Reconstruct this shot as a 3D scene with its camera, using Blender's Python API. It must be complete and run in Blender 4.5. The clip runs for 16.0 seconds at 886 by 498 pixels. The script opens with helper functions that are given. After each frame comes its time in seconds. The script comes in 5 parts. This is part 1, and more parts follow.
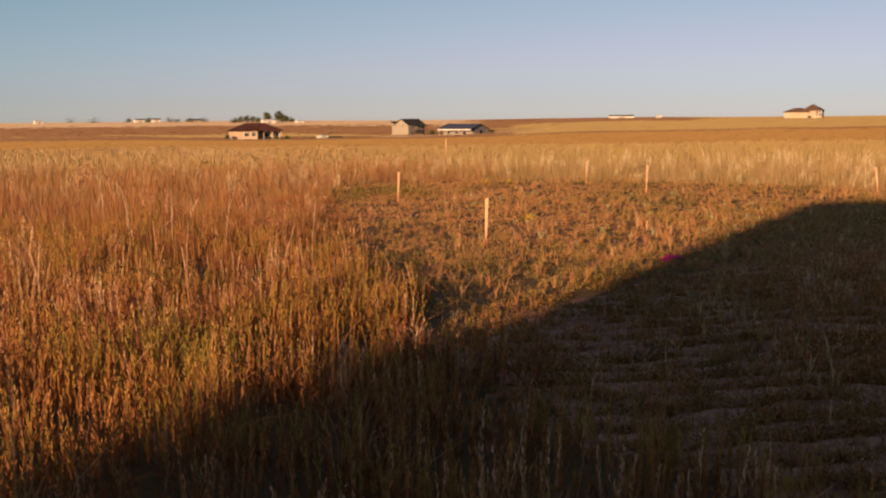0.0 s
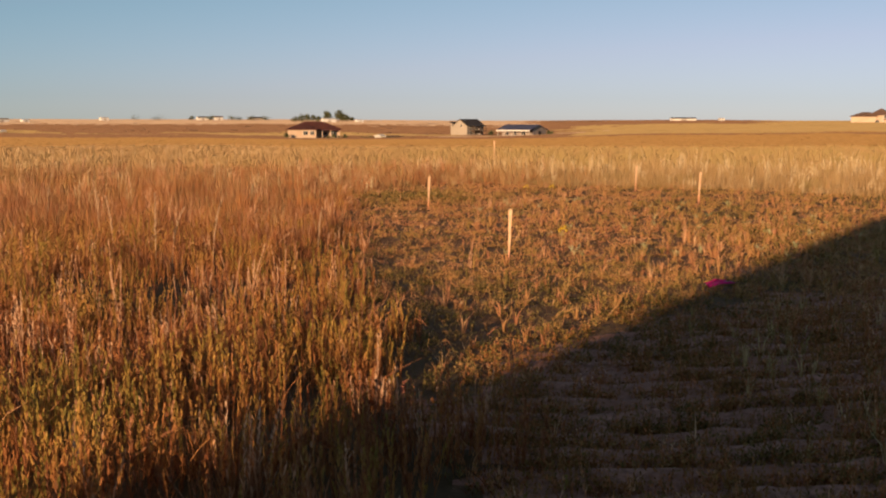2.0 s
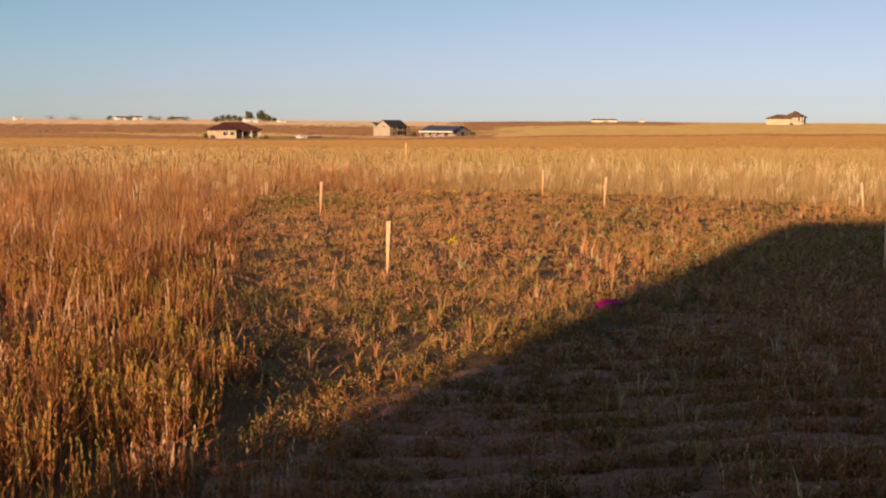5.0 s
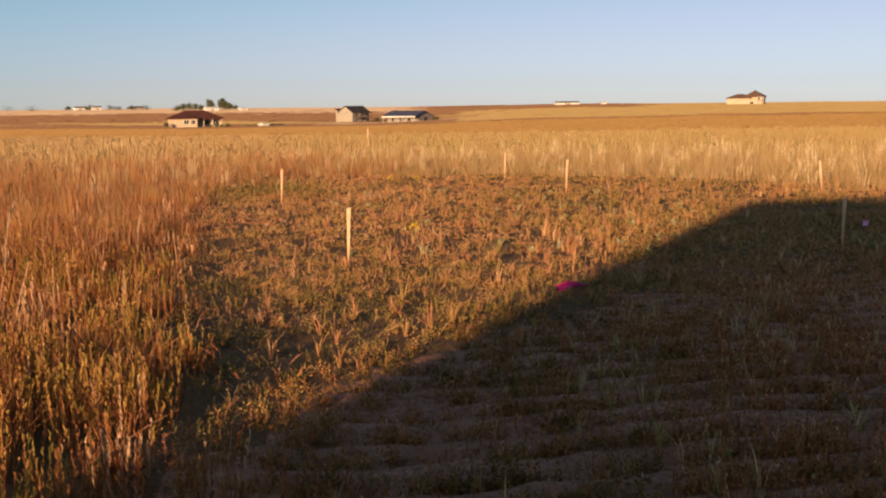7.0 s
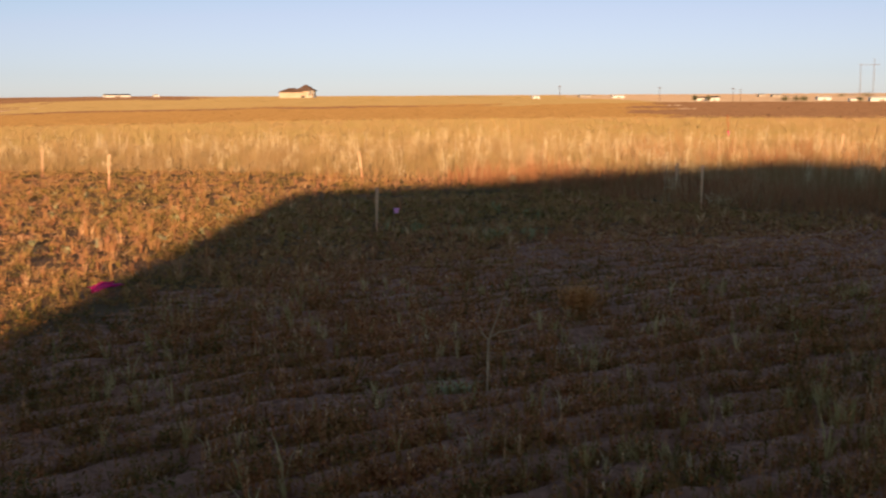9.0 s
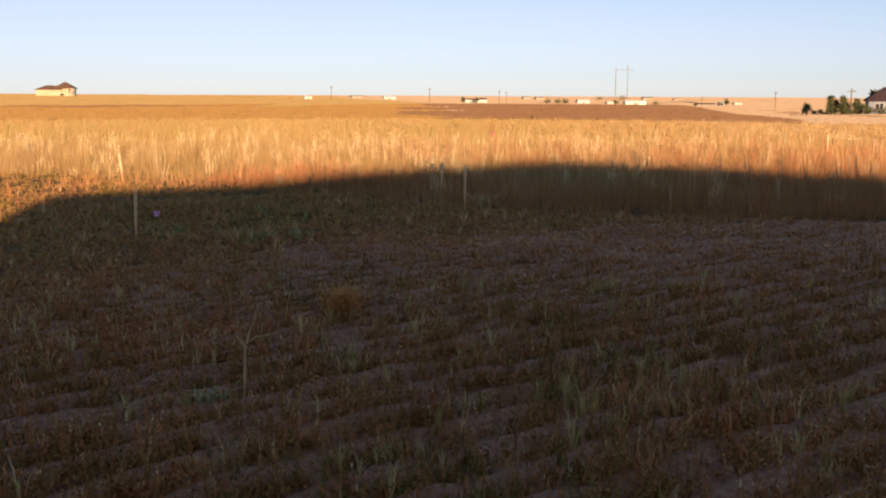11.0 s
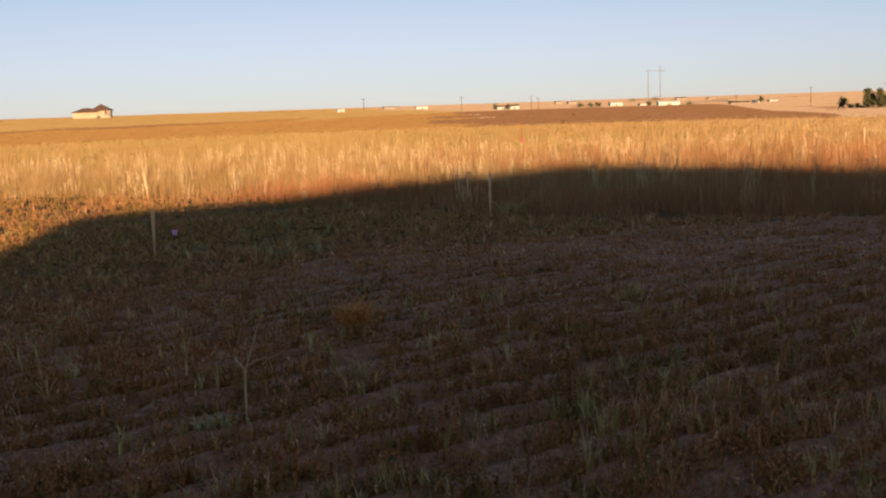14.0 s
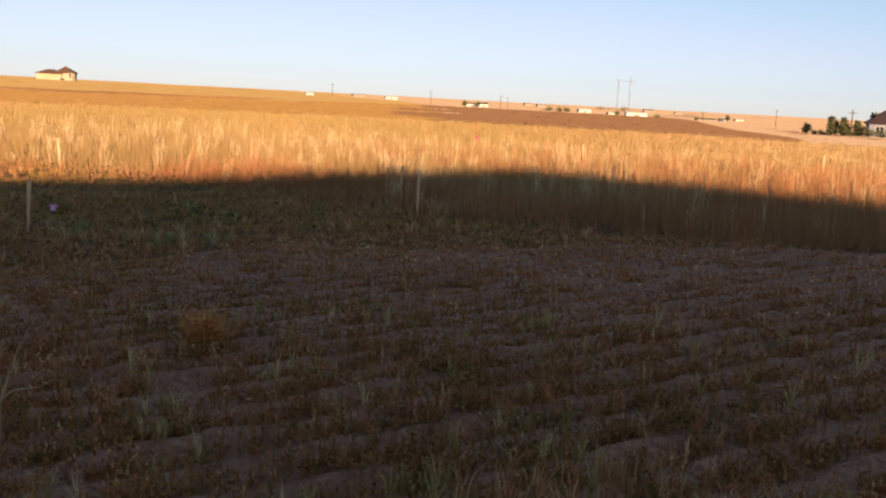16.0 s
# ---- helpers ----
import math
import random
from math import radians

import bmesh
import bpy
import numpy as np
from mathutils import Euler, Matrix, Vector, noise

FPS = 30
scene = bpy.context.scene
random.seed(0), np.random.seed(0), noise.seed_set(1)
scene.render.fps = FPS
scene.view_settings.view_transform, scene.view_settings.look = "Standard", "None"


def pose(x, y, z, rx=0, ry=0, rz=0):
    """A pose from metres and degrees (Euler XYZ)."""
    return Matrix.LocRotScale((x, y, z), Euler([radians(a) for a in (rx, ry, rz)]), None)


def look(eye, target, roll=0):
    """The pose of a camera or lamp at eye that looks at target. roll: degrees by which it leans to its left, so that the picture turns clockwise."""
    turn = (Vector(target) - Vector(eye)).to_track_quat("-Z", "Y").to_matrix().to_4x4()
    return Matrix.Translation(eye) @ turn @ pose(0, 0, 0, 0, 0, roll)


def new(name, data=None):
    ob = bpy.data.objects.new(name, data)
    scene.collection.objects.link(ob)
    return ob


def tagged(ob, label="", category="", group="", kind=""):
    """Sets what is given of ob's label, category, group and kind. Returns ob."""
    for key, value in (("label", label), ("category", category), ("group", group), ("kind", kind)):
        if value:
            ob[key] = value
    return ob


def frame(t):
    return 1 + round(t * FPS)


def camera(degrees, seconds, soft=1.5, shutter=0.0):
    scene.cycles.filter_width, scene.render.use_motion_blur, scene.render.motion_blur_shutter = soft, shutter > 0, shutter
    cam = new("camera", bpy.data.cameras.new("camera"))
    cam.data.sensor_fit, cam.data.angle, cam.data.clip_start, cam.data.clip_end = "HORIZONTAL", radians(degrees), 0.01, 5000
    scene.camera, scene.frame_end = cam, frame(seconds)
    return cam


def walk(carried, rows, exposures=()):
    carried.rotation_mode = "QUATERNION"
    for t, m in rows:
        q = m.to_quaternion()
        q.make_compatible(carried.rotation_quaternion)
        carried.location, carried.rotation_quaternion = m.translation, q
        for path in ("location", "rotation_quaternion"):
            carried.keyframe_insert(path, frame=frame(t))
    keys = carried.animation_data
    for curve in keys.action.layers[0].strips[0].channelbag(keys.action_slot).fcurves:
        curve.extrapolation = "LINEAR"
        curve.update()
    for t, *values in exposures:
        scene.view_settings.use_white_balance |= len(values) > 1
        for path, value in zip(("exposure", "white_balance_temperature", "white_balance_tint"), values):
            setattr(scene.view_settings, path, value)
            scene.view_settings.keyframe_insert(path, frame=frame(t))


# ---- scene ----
cam = camera(44.2, 16.0, soft=2.1, shutter=0.2)
PATH = [
    (0, (0.088, -0.485, 1.674), (0.137, 1.5, 1.439), -0.5),
    (0.5, (0.259, -0.064, 1.684), (0.253, 1.917, 1.409), -0.8),
    (1, (0.356, 0.339, 1.685), (0.426, 2.317, 1.398), -0.1),
    (1.5, (0.499, 0.754, 1.655), (0.52, 2.74, 1.423), 0.2),
    (2, (0.595, 1.095, 1.673), (0.538, 3.08, 1.439), 0.1),
    (2.5, (0.69, 1.407, 1.684), (0.645, 3.389, 1.417), 2.6),
    (3, (0.836, 1.726, 1.674), (0.7, 3.704, 1.414), 1.1),
    (3.5, (0.97, 1.931, 1.686), (0.824, 3.909, 1.432), -1.3),
    (4, (1.007, 2.093, 1.699), (0.969, 4.076, 1.442), 0.8),
    (4.5, (1.07, 2.165, 1.711), (1.086, 4.149, 1.456), 0.1),
    (5, (1.119, 2.171, 1.703), (1.2, 4.156, 1.471), 0.3),
    (7.5, (1.189, 2.22, 1.7), (1.382, 4.192, 1.43), -1.5),
    (8, (1.24, 2.227, 1.693), (1.619, 4.171, 1.415), -1.3),
    (8.5, (1.321, 2.233, 1.695), (1.973, 4.103, 1.415), -0.8),
    (9, (1.379, 2.225, 1.698), (2.281, 3.988, 1.42), -0.3),
    (9.5, (1.429, 2.208, 1.688), (2.535, 3.849, 1.397), -0.4),
    (10, (1.5, 2.229, 1.683), (2.697, 3.804, 1.387), -0.4),
    (10.2, (1.511, 2.23, 1.686), (2.727, 3.79, 1.393), -0.6),
    (12.3, (1.396, 2.121, 1.722), (2.67, 3.639, 1.456), 1.2),
    (12.5, (1.393, 2.137, 1.716), (2.663, 3.659, 1.45), 0.8),
    (13, (1.441, 2.226, 1.695), (2.712, 3.748, 1.435), 0.4),
    (13.5, (1.567, 2.264, 1.696), (2.824, 3.8, 1.447), -0.3),
    (14, (1.793, 2.335, 1.68), (2.987, 3.918, 1.419), -1.9),
    (14.5, (2.004, 2.523, 1.668), (3.205, 4.096, 1.384), -1.5),
    (15, (2.288, 2.715, 1.64), (3.487, 4.286, 1.337), -1.0),
    (15.5, (2.646, 2.881, 1.627), (3.865, 4.443, 1.352), 1.4),
    (16, (2.939, 3.009, 1.639), (4.192, 4.543, 1.367), 3.0),
]
walk(cam, [(t, look(eye, target, roll)) for t, eye, target, roll in PATH],
     exposures=[(0, 0.27, 6800, 15), (0.5, 0.18, 7150, 18), (1, 0.18, 6850, 15), (1.6, 0.28, 6450, 11), (3, 0.42, 6350, 11), (5, 0.47, 6350, 10), (7.5, 0.52, 6350, 10), (9, 0.61, 6350, 10), (10, 0.77, 6350, 10),
                (12.5, 0.84, 6350, 10), (13.2, 0.78, 6450, 10), (14, 0.60, 6600, 10), (15, 0.72, 6400, 10), (16, 0.83, 6350, 10)])
# ---------------------------------------------------------------- light
AZ = 30.2                      # the sunlight travels this far to the right of +y
SUN_UP = 10.0
ux, uy = math.sin(radians(AZ)), math.cos(radians(AZ))
world = bpy.data.worlds.new("evening_sky")
scene.world = world
world.use_nodes = True
wn = world.node_tree.nodes
sky = wn.new("ShaderNodeTexSky")
sky.sky_type = 'NISHITA'
sky.sun_disc = False
sky.sun_elevation = radians(SUN_UP)
sky.sun_rotation = radians(180 + AZ)
sky.altitude = 1600
sky.air_density, sky.dust_density, sky.ozone_density = 0.8, 0.4, 3.0
hsv = wn.new("ShaderNodeHueSaturation")
hsv.inputs["Saturation"].default_value = 0.62
bw = wn.new("ShaderNodeRGBToBW")
level = wn.new("ShaderNodeMath")
level.operation = 'MULTIPLY'
level.inputs[1].default_value = 0.125
glow = wn.new("ShaderNodeValToRGB")
glow.color_ramp.elements[0].position, glow.color_ramp.elements[0].color = 0.43, (0.87, 0.995, 0.955, 1)
glow.color_ramp.elements[1].position, glow.color_ramp.elements[1].color = 0.66, (1.065, 0.925, 0.94, 1)
for at, c in ((0.93, (1.065, 0.925, 0.94, 1)), (1.0, (1.8, 1.15, 0.72, 1))):
    glow.color_ramp.elements.new(at).color = c
tint = wn.new("ShaderNodeMix")
tint.data_type, tint.blend_type = 'RGBA', 'MULTIPLY'
tint.inputs["Factor"].default_value = 1.0
wl = world.node_tree.links
wl.new(sky.outputs[0], hsv.inputs["Color"])
wl.new(sky.outputs[0], bw.inputs[0])
wl.new(bw.outputs[0], level.inputs[0])
wl.new(level.outputs[0], glow.inputs[0])
wl.new(hsv.outputs[0], tint.inputs["A"])
wl.new(glow.outputs[0], tint.inputs["B"])
wl.new(tint.outputs["Result"], wn["Background"].inputs[0])
wn["Background"].inputs[1].default_value = 0.075
lamp = bpy.data.lights.new("sun", "SUN")
lamp.energy, lamp.angle, lamp.color = 5.0, radians(0.9), (1.0, 0.64, 0.36)
sun = new("sun", lamp)
sun.matrix_world = look((-ux * 100, -uy * 100, 100 * math.tan(radians(SUN_UP))), (0, 0, 0))

# ---------------------------------------------------------------- materials
def mat_nodes(name, rough=0.85):
    m = bpy.data.materials.new(name)
    m.use_nodes = True
    nt = m.node_tree
    b = nt.nodes["Principled BSDF"]
    b.inputs["Roughness"].default_value = rough
    b.inputs["Specular IOR Level"].default_value = 0.25
    return m, nt, b


def ramp(nt, stops):
    r = nt.nodes.new("ShaderNodeValToRGB")
    e = r.color_ramp.elements
    while len(e) < len(stops):
        e.new(0.5)
    for el, (p, c) in zip(e, stops):
        el.position, el.color = p, (*c, 1)
    return r


def noise_tex(nt, scale, detail=4.0, rough=0.6):
    tc = nt.nodes.new("ShaderNodeNewGeometry")
    n = nt.nodes.new("ShaderNodeTexNoise")
    n.inputs["Scale"].default_value = scale
    n.inputs["Detail"].default_value = detail
    n.inputs["Roughness"].default_value = rough
    nt.links.new(tc.outputs["Position"], n.inputs["Vector"])
    return n


def surface(name, c1, c2, c3, fine, coarse, rough=0.9, bump=0.3, dist=0.01):
    """A ground or wall surface: three tones mixed by a fine grain and a coarse stain."""
    m, nt, b = mat_nodes(name, rough)
    f, g = noise_tex(nt, fine), noise_tex(nt, coarse, 3.0)
    r1 = ramp(nt, [(0.3, c1), (0.7, c2)])
    nt.links.new(f.outputs[0], r1.inputs[0])
    r2 = ramp(nt, [(0.42, (0, 0, 0)), (0.68, (1, 1, 1))])
    nt.links.new(g.outputs[0], r2.inputs[0])
    mix = nt.nodes.new("ShaderNodeMix")
    mix.data_type = 'RGBA'
    nt.links.new(r2.outputs[0], mix.inputs["Factor"])
    nt.links.new(r1.outputs[0], mix.inputs["A"])
    mix.inputs["B"].default_value = (*c3, 1)
    nt.links.new(mix.outputs["Result"], b.inputs["Base Color"])
    if bump:
        bp = nt.nodes.new("ShaderNodeBump")
        bp.inputs["Strength"].default_value, bp.inputs["Distance"].default_value = bump, dist
        nt.links.new(f.outputs[0], bp.inputs["Height"])
        nt.links.new(bp.outputs[0], b.inputs["Normal"])
    return m


def plant_mat(name, stops):
    """Leaves and stems: each plant has its own tone (attribute tone), broken by a patchy drift over the field."""
    m, nt, b = mat_nodes(name, 0.75)
    at = nt.nodes.new("ShaderNodeAttribute")
    at.attribute_name = "tone"
    g = noise_tex(nt, 0.35, 3.0)
    ad = nt.nodes.new("ShaderNodeMath")
    ad.operation = 'MULTIPLY_ADD'
    nt.links.new(g.outputs[0], ad.inputs[0])
    ad.inputs[1].default_value = 0.9
    sub = nt.nodes.new("ShaderNodeMath")
    sub.operation = 'SUBTRACT'
    nt.links.new(at.outputs["Fac"], sub.inputs[0])
    sub.inputs[1].default_value = 0.45
    nt.links.new(sub.outputs[0], ad.inputs[2])
    r = ramp(nt, stops)
    nt.links.new(ad.outputs[0], r.inputs[0])
    nt.links.new(r.outputs[0], b.inputs["Base Color"])
    return m


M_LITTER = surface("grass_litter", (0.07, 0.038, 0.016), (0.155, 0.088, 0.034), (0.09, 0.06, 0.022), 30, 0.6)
M_MOWN = surface("mown_turf", (0.12, 0.064, 0.03), (0.27, 0.15, 0.077), (0.16, 0.098, 0.043), 35, 0.9, bump=0.8, dist=0.03)
M_SOIL = surface("dry_soil", (0.205, 0.096, 0.063), (0.65, 0.335, 0.232), (0.37, 0.176, 0.115), 22, 1.5, bump=0.7, dist=0.02)
M_PRAIRIE = surface("far_prairie", (0.30, 0.18, 0.06), (0.42, 0.26, 0.09), (0.33, 0.22, 0.07), 0.5, 0.03, bump=0)
M_BROWN = surface("brown_field", (0.20, 0.105, 0.04), (0.27, 0.145, 0.055), (0.17, 0.09, 0.035), 0.2, 0.02, bump=0)
M_OLIVE = surface("olive_field", (0.27, 0.19, 0.06), (0.36, 0.25, 0.08), (0.22, 0.16, 0.05), 0.2, 0.015, bump=0)
# tan made paler and bluer so the colour holds the far haze
M_TAN = surface("tan_field", (0.33, 0.25, 0.175), (0.39, 0.295, 0.21), (0.36, 0.27, 0.19), 0.05, 0.008, bump=0)

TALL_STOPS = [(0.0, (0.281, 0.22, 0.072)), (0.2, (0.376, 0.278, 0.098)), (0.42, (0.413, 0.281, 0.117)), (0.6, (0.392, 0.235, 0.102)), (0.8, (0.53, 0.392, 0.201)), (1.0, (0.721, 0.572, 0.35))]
LOW_STOPS = [(0.0, (0.12, 0.098, 0.028)), (0.22, (0.405, 0.268, 0.078)), (0.5, (0.535, 0.272, 0.108)), (0.75, (0.47, 0.195, 0.095)), (1.0, (0.82, 0.54, 0.28))]
STUB_STOPS = [(0.0, (0.15, 0.115, 0.026)), (0.3, (0.335, 0.172, 0.048)), (0.6, (0.49, 0.175, 0.065)), (0.85, (0.68, 0.33, 0.14)), (1.0, (0.84, 0.55, 0.31))]
M_TALL = plant_mat("tall_grass", TALL_STOPS)
M_RUSTGRASS = plant_mat("rust_grass", [(0.0, (0.24, 0.18, 0.035)), (0.2, (0.43, 0.25, 0.056)), (0.45, (0.45, 0.185, 0.06)), (0.62, (0.25, 0.083, 0.033)), (0.8, (0.50, 0.245, 0.115)), (1.0, (0.74, 0.47, 0.28))])
# copy of the tall grass, reddened to suit the shadowed plot margin
M_SHADE_RUSSET = plant_mat("shade_russet_grass", [(0.0, (0.36, 0.21, 0.08)), (0.35, (0.42, 0.20, 0.085)), (0.65, (0.44, 0.185, 0.082)), (1.0, (0.62, 0.41, 0.22))])
M_LOW = plant_mat("low_weeds", LOW_STOPS)
M_STUB = plant_mat("stubble", STUB_STOPS)
M_WOOD = surface("lath_wood", (0.74, 0.47, 0.27), (0.82, 0.55, 0.34), (0.64, 0.39, 0.22), 40, 6, 0.75, 0.2, 0.002)
nt = M_WOOD.node_tree                      # lower end of each lath tinted orange-red, fading out upwards
tc, sep = nt.nodes.new("ShaderNodeTexCoord"), nt.nodes.new("ShaderNodeSeparateXYZ")
fade, low_tint = ramp(nt, [(0.06, (1, 1, 1)), (0.26, (0, 0, 0))]), nt.nodes.new("ShaderNodeMix")
low_tint.data_type = 'RGBA'
bsdf = nt.nodes["Principled BSDF"]
wood = bsdf.inputs["Base Color"].links[0].from_socket
nt.links.new(tc.outputs["Object"], sep.inputs[0])
nt.links.new(sep.outputs["Z"], fade.inputs[0])
nt.links.new(fade.outputs[0], low_tint.inputs["Factor"])
nt.links.new(wood, low_tint.inputs["A"])
low_tint.inputs["B"].default_value = (0.74, 0.30, 0.17, 1)
nt.links.new(low_tint.outputs["Result"], bsdf.inputs["Base Color"])
M_PINK = surface("pink_plastic", (0.92, 0.03, 0.34), (0.97, 0.06, 0.42), (0.88, 0.03, 0.30), 20, 5, 0.5, 0)
M_PURPLE = surface("violet_plastic", (0.92, 0.50, 0.82), (0.97, 0.60, 0.90), (0.88, 0.46, 0.78), 20, 5, 0.5, 0)
M_RED = surface("red_paint", (0.45, 0.08, 0.03), (0.55, 0.11, 0.04), (0.4, 0.08, 0.03), 20, 5, 0.5, 0)
M_WIRE = surface("steel_wire", (0.25, 0.25, 0.25), (0.35, 0.33, 0.3), (0.25, 0.18, 0.12), 60, 8, 0.4, 0)
M_STUCCO = surface("beige_stucco", (0.58, 0.43, 0.29), (0.66, 0.50, 0.35), (0.55, 0.40, 0.27), 3, 0.3, 0.9, 0)
M_SIDING = surface("sand_siding", (0.38, 0.325, 0.25), (0.44, 0.375, 0.29), (0.36, 0.305, 0.235), 3, 0.3, 0.85, 0)
M_GREYWALL = surface("grey_siding", (0.34, 0.28, 0.23), (0.40, 0.33, 0.27), (0.32, 0.26, 0.22), 3, 0.3, 0.85, 0)
M_WHITE = surface("white_paint", (0.74, 0.70, 0.62), (0.82, 0.78, 0.70), (0.70, 0.66, 0.58), 2, 0.3, 0.7, 0)
# pale wall with its bluish shade put into the base colour
M_SHADEWALL = surface("shaded_pale_siding", (0.24, 0.265, 0.33), (0.29, 0.315, 0.385), (0.22, 0.245, 0.31), 3, 0.3, 0.85, 0)
M_PLUMROOF = surface("plum_shingle", (0.05, 0.032, 0.037), (0.07, 0.044, 0.05), (0.045, 0.03, 0.035), 3, 0.4, 0.9, 0)
M_TILE = surface("red_tile_roof", (0.10, 0.034, 0.024), (0.14, 0.048, 0.032), (0.085, 0.032, 0.024), 2, 0.4, 0.85, 0)
M_SHINGLE = surface("dark_shingle", (0.05, 0.045, 0.045), (0.08, 0.07, 0.065), (0.045, 0.04, 0.04), 3, 0.4, 0.9, 0)
M_BROWNROOF = surface("brown_shingle", (0.15, 0.09, 0.06), (0.20, 0.12, 0.08), (0.13, 0.08, 0.055), 3, 0.4, 0.9, 0)
M_BLUEROOF = surface("blue_metal_roof", (0.07, 0.075, 0.12), (0.09, 0.095, 0.15), (0.06, 0.065, 0.11), 2, 0.4, 0.6, 0)
M_GLASS, _nt, _b = mat_nodes("window_glass", 0.08)
_b.inputs["Base Color"].default_value = (0.03, 0.035, 0.045, 1)
_b.inputs["Specular IOR Level"].default_value = 0.6
M_POLE = surface("weathered_pole", (0.12, 0.075, 0.05), (0.17, 0.11, 0.075), (0.1, 0.065, 0.045), 8, 0.8, 0.9, 0)
M_BARK = surface("bark", (0.09, 0.065, 0.045), (0.14, 0.1, 0.07), (0.08, 0.06, 0.04), 10, 1, 0.95, 0)
M_LEAF = plant_mat("tree_leaves", [(0, (0.05, 0.06, 0.027)), (0.5, (0.10, 0.11, 0.046)), (1, (0.18, 0.17, 0.075))])

# ---------------------------------------------------------------- terrain
CX, CY = 1.3, 2.2
R_KEYS = [0, 50, 75, 110, 150, 220, 300, 400, 500, 600, 750, 950, 1300, 2000, 4500]
LAND = {
    -180: [0, 0, 0, -.2, -.5, -1, -1.5, -2, -2, -2, -1.5, -1, 0, 1, 1.7],
    -100: [0, 0, 0, -.2, -.5, -1, -1.5, -2, -2, -2, -1.5, -1, 0, 1, 1.7],
    -61: [0, 0, -.1, -.4, -.9, -1.5, -2, -2.4, -2.7, -3, -3, -3, -2, .5, 1.7],
    -56: [0, 0, -.05, -.3, -.9, -2, -2.6, -3.2, -3.6, -3.9, -4, -4, -2, .5, 1.7],
    -51: [0, 0, 0, 0, 0, 0, -1.5, -3.5, -4.5, -5, -5.3, -5.3, -3, .5, 1.7],
    -42: [0, 0, 0, 0, 0, 0, -1, -2.5, -3.5, -4, -4.2, -3.8, -2.5, 0, 1.7],
    -34: [0, 0, 0, 0, 0, 0, -.2, -.3, -.3, -.6, -1.5, -3, -2, 0, 1.7],
    -27: [0, 0, -.05, -.15, -.3, -.6, -.8, -.7, -.6, -.6, -.8, -1.5, -1.6, 0, 1.7],
    -19.5: [0, 0, -.1, -.3, -.5, -.9, -1.0, -.8, -.2, .3, .5, .2, 0, .8, 1.7],
    -11: [0, 0, -.25, -.6, -.9, -1.3, -1.6, -1.6, -1, -.4, .5, 1.6, 2, 1.7, 1.7],
    0: [0, 0, -.3, -.75, -1.3, -2.2, -3.4, -4.5, -5.1, -4.2, -2.1, -.2, .5, .2, -1.5],
    8.5: [0, 0, -.3, -.75, -1.3, -2.4, -3.8, -4.9, -4.6, -3.4, -1.4, .3, 1.2, 1.5, 1.7],
    15: [0, 0, -.2, -.6, -1.1, -2.0, -3.0, -3.8, -3.8, -3.0, -1.6, 0, 1.0, 1.4, 1.7],
    28: [0, 0, -.2, -.6, -1.1, -1.8, -2.4, -2.8, -2.8, -2.4, -1.6, -.5, .7, 1.3, 1.7],
    70: [0, 0, -.2, -.6, -1.1, -1.8, -2.4, -2.8, -2.8, -2.4, -1.6, -.5, .7, 1.3, 1.7],
    180: [0, 0, 0, -.2, -.5, -1, -1.5, -2, -2, -2, -1.5, -1, 0, 1, 1.7],
}
AZ_KEYS = sorted(LAND)


def polar(x, y):
    dx, dy = np.asarray(x, float) - CX, np.asarray(y, float) - CY
    return np.degrees(np.arctan2(-dx, dy)), np.hypot(dx, dy)


def wob(x, y, s, k=0.0):
    """A cheap smooth wobble between -1 and 1 with features about s metres long."""
    a, b = np.asarray(x, float) / s * 2 * np.pi, np.asarray(y, float) / s * 2 * np.pi
    return (np.sin(a * 0.61 + b * 0.83 + k) + np.sin(-a * 0.97 + b * 0.42 + 1.7 * k + 1) + np.sin(a * 0.29 - b * 1.21 + 2.3 * k + 2) + np.sin(a * 1.63 + b * 1.37 + k + 4)) / 4


def land_z(x, y):
    az, r = polar(x, y)
    cols = np.array([np.interp(r, R_KEYS, LAND[a]) for a in AZ_KEYS])
    i = np.clip(np.searchsorted(AZ_KEYS, az, side='right') - 1, 0, len(AZ_KEYS) - 2)
    keys = np.array(AZ_KEYS, float)
    t = np.clip((az - keys[i]) / (keys[i + 1] - keys[i]), 0, 1)
    t = t * t * (3 - 2 * t)
    flat = cols.reshape(len(AZ_KEYS), -1)
    ii, tt = i.reshape(-1), t.reshape(-1)
    n = np.arange(ii.size)
    z = (flat[ii, n] * (1 - tt) + flat[ii + 1, n] * tt).reshape(np.shape(az))
    return z + np.clip(r - 60, 0, None) * 0.0005 * wob(x, y, 220, 0.5)


# the cut plot inside the tall grass; the rest is uncut
PLOT = [(2.5, 2.2), (1.85, 3.3), (1.2, 4.5), (.6, 5.9), (.15, 7.2), (0, 8.6), (-.3, 10.2), (-.6, 12), (-1.1, 16), (-1.8, 22), (-1.9, 26), (-.9, 29.2),
        (3.8, 28.6), (7.8, 27.3), (9.8, 24.2), (10.8, 21), (11.6, 18.8), (12.1, 16.1), (12.5, 13.5), (14.2, 11.5), (15.3, 9.6), (20, 7), (30, 3), (30, -20), (2.5, -20)]


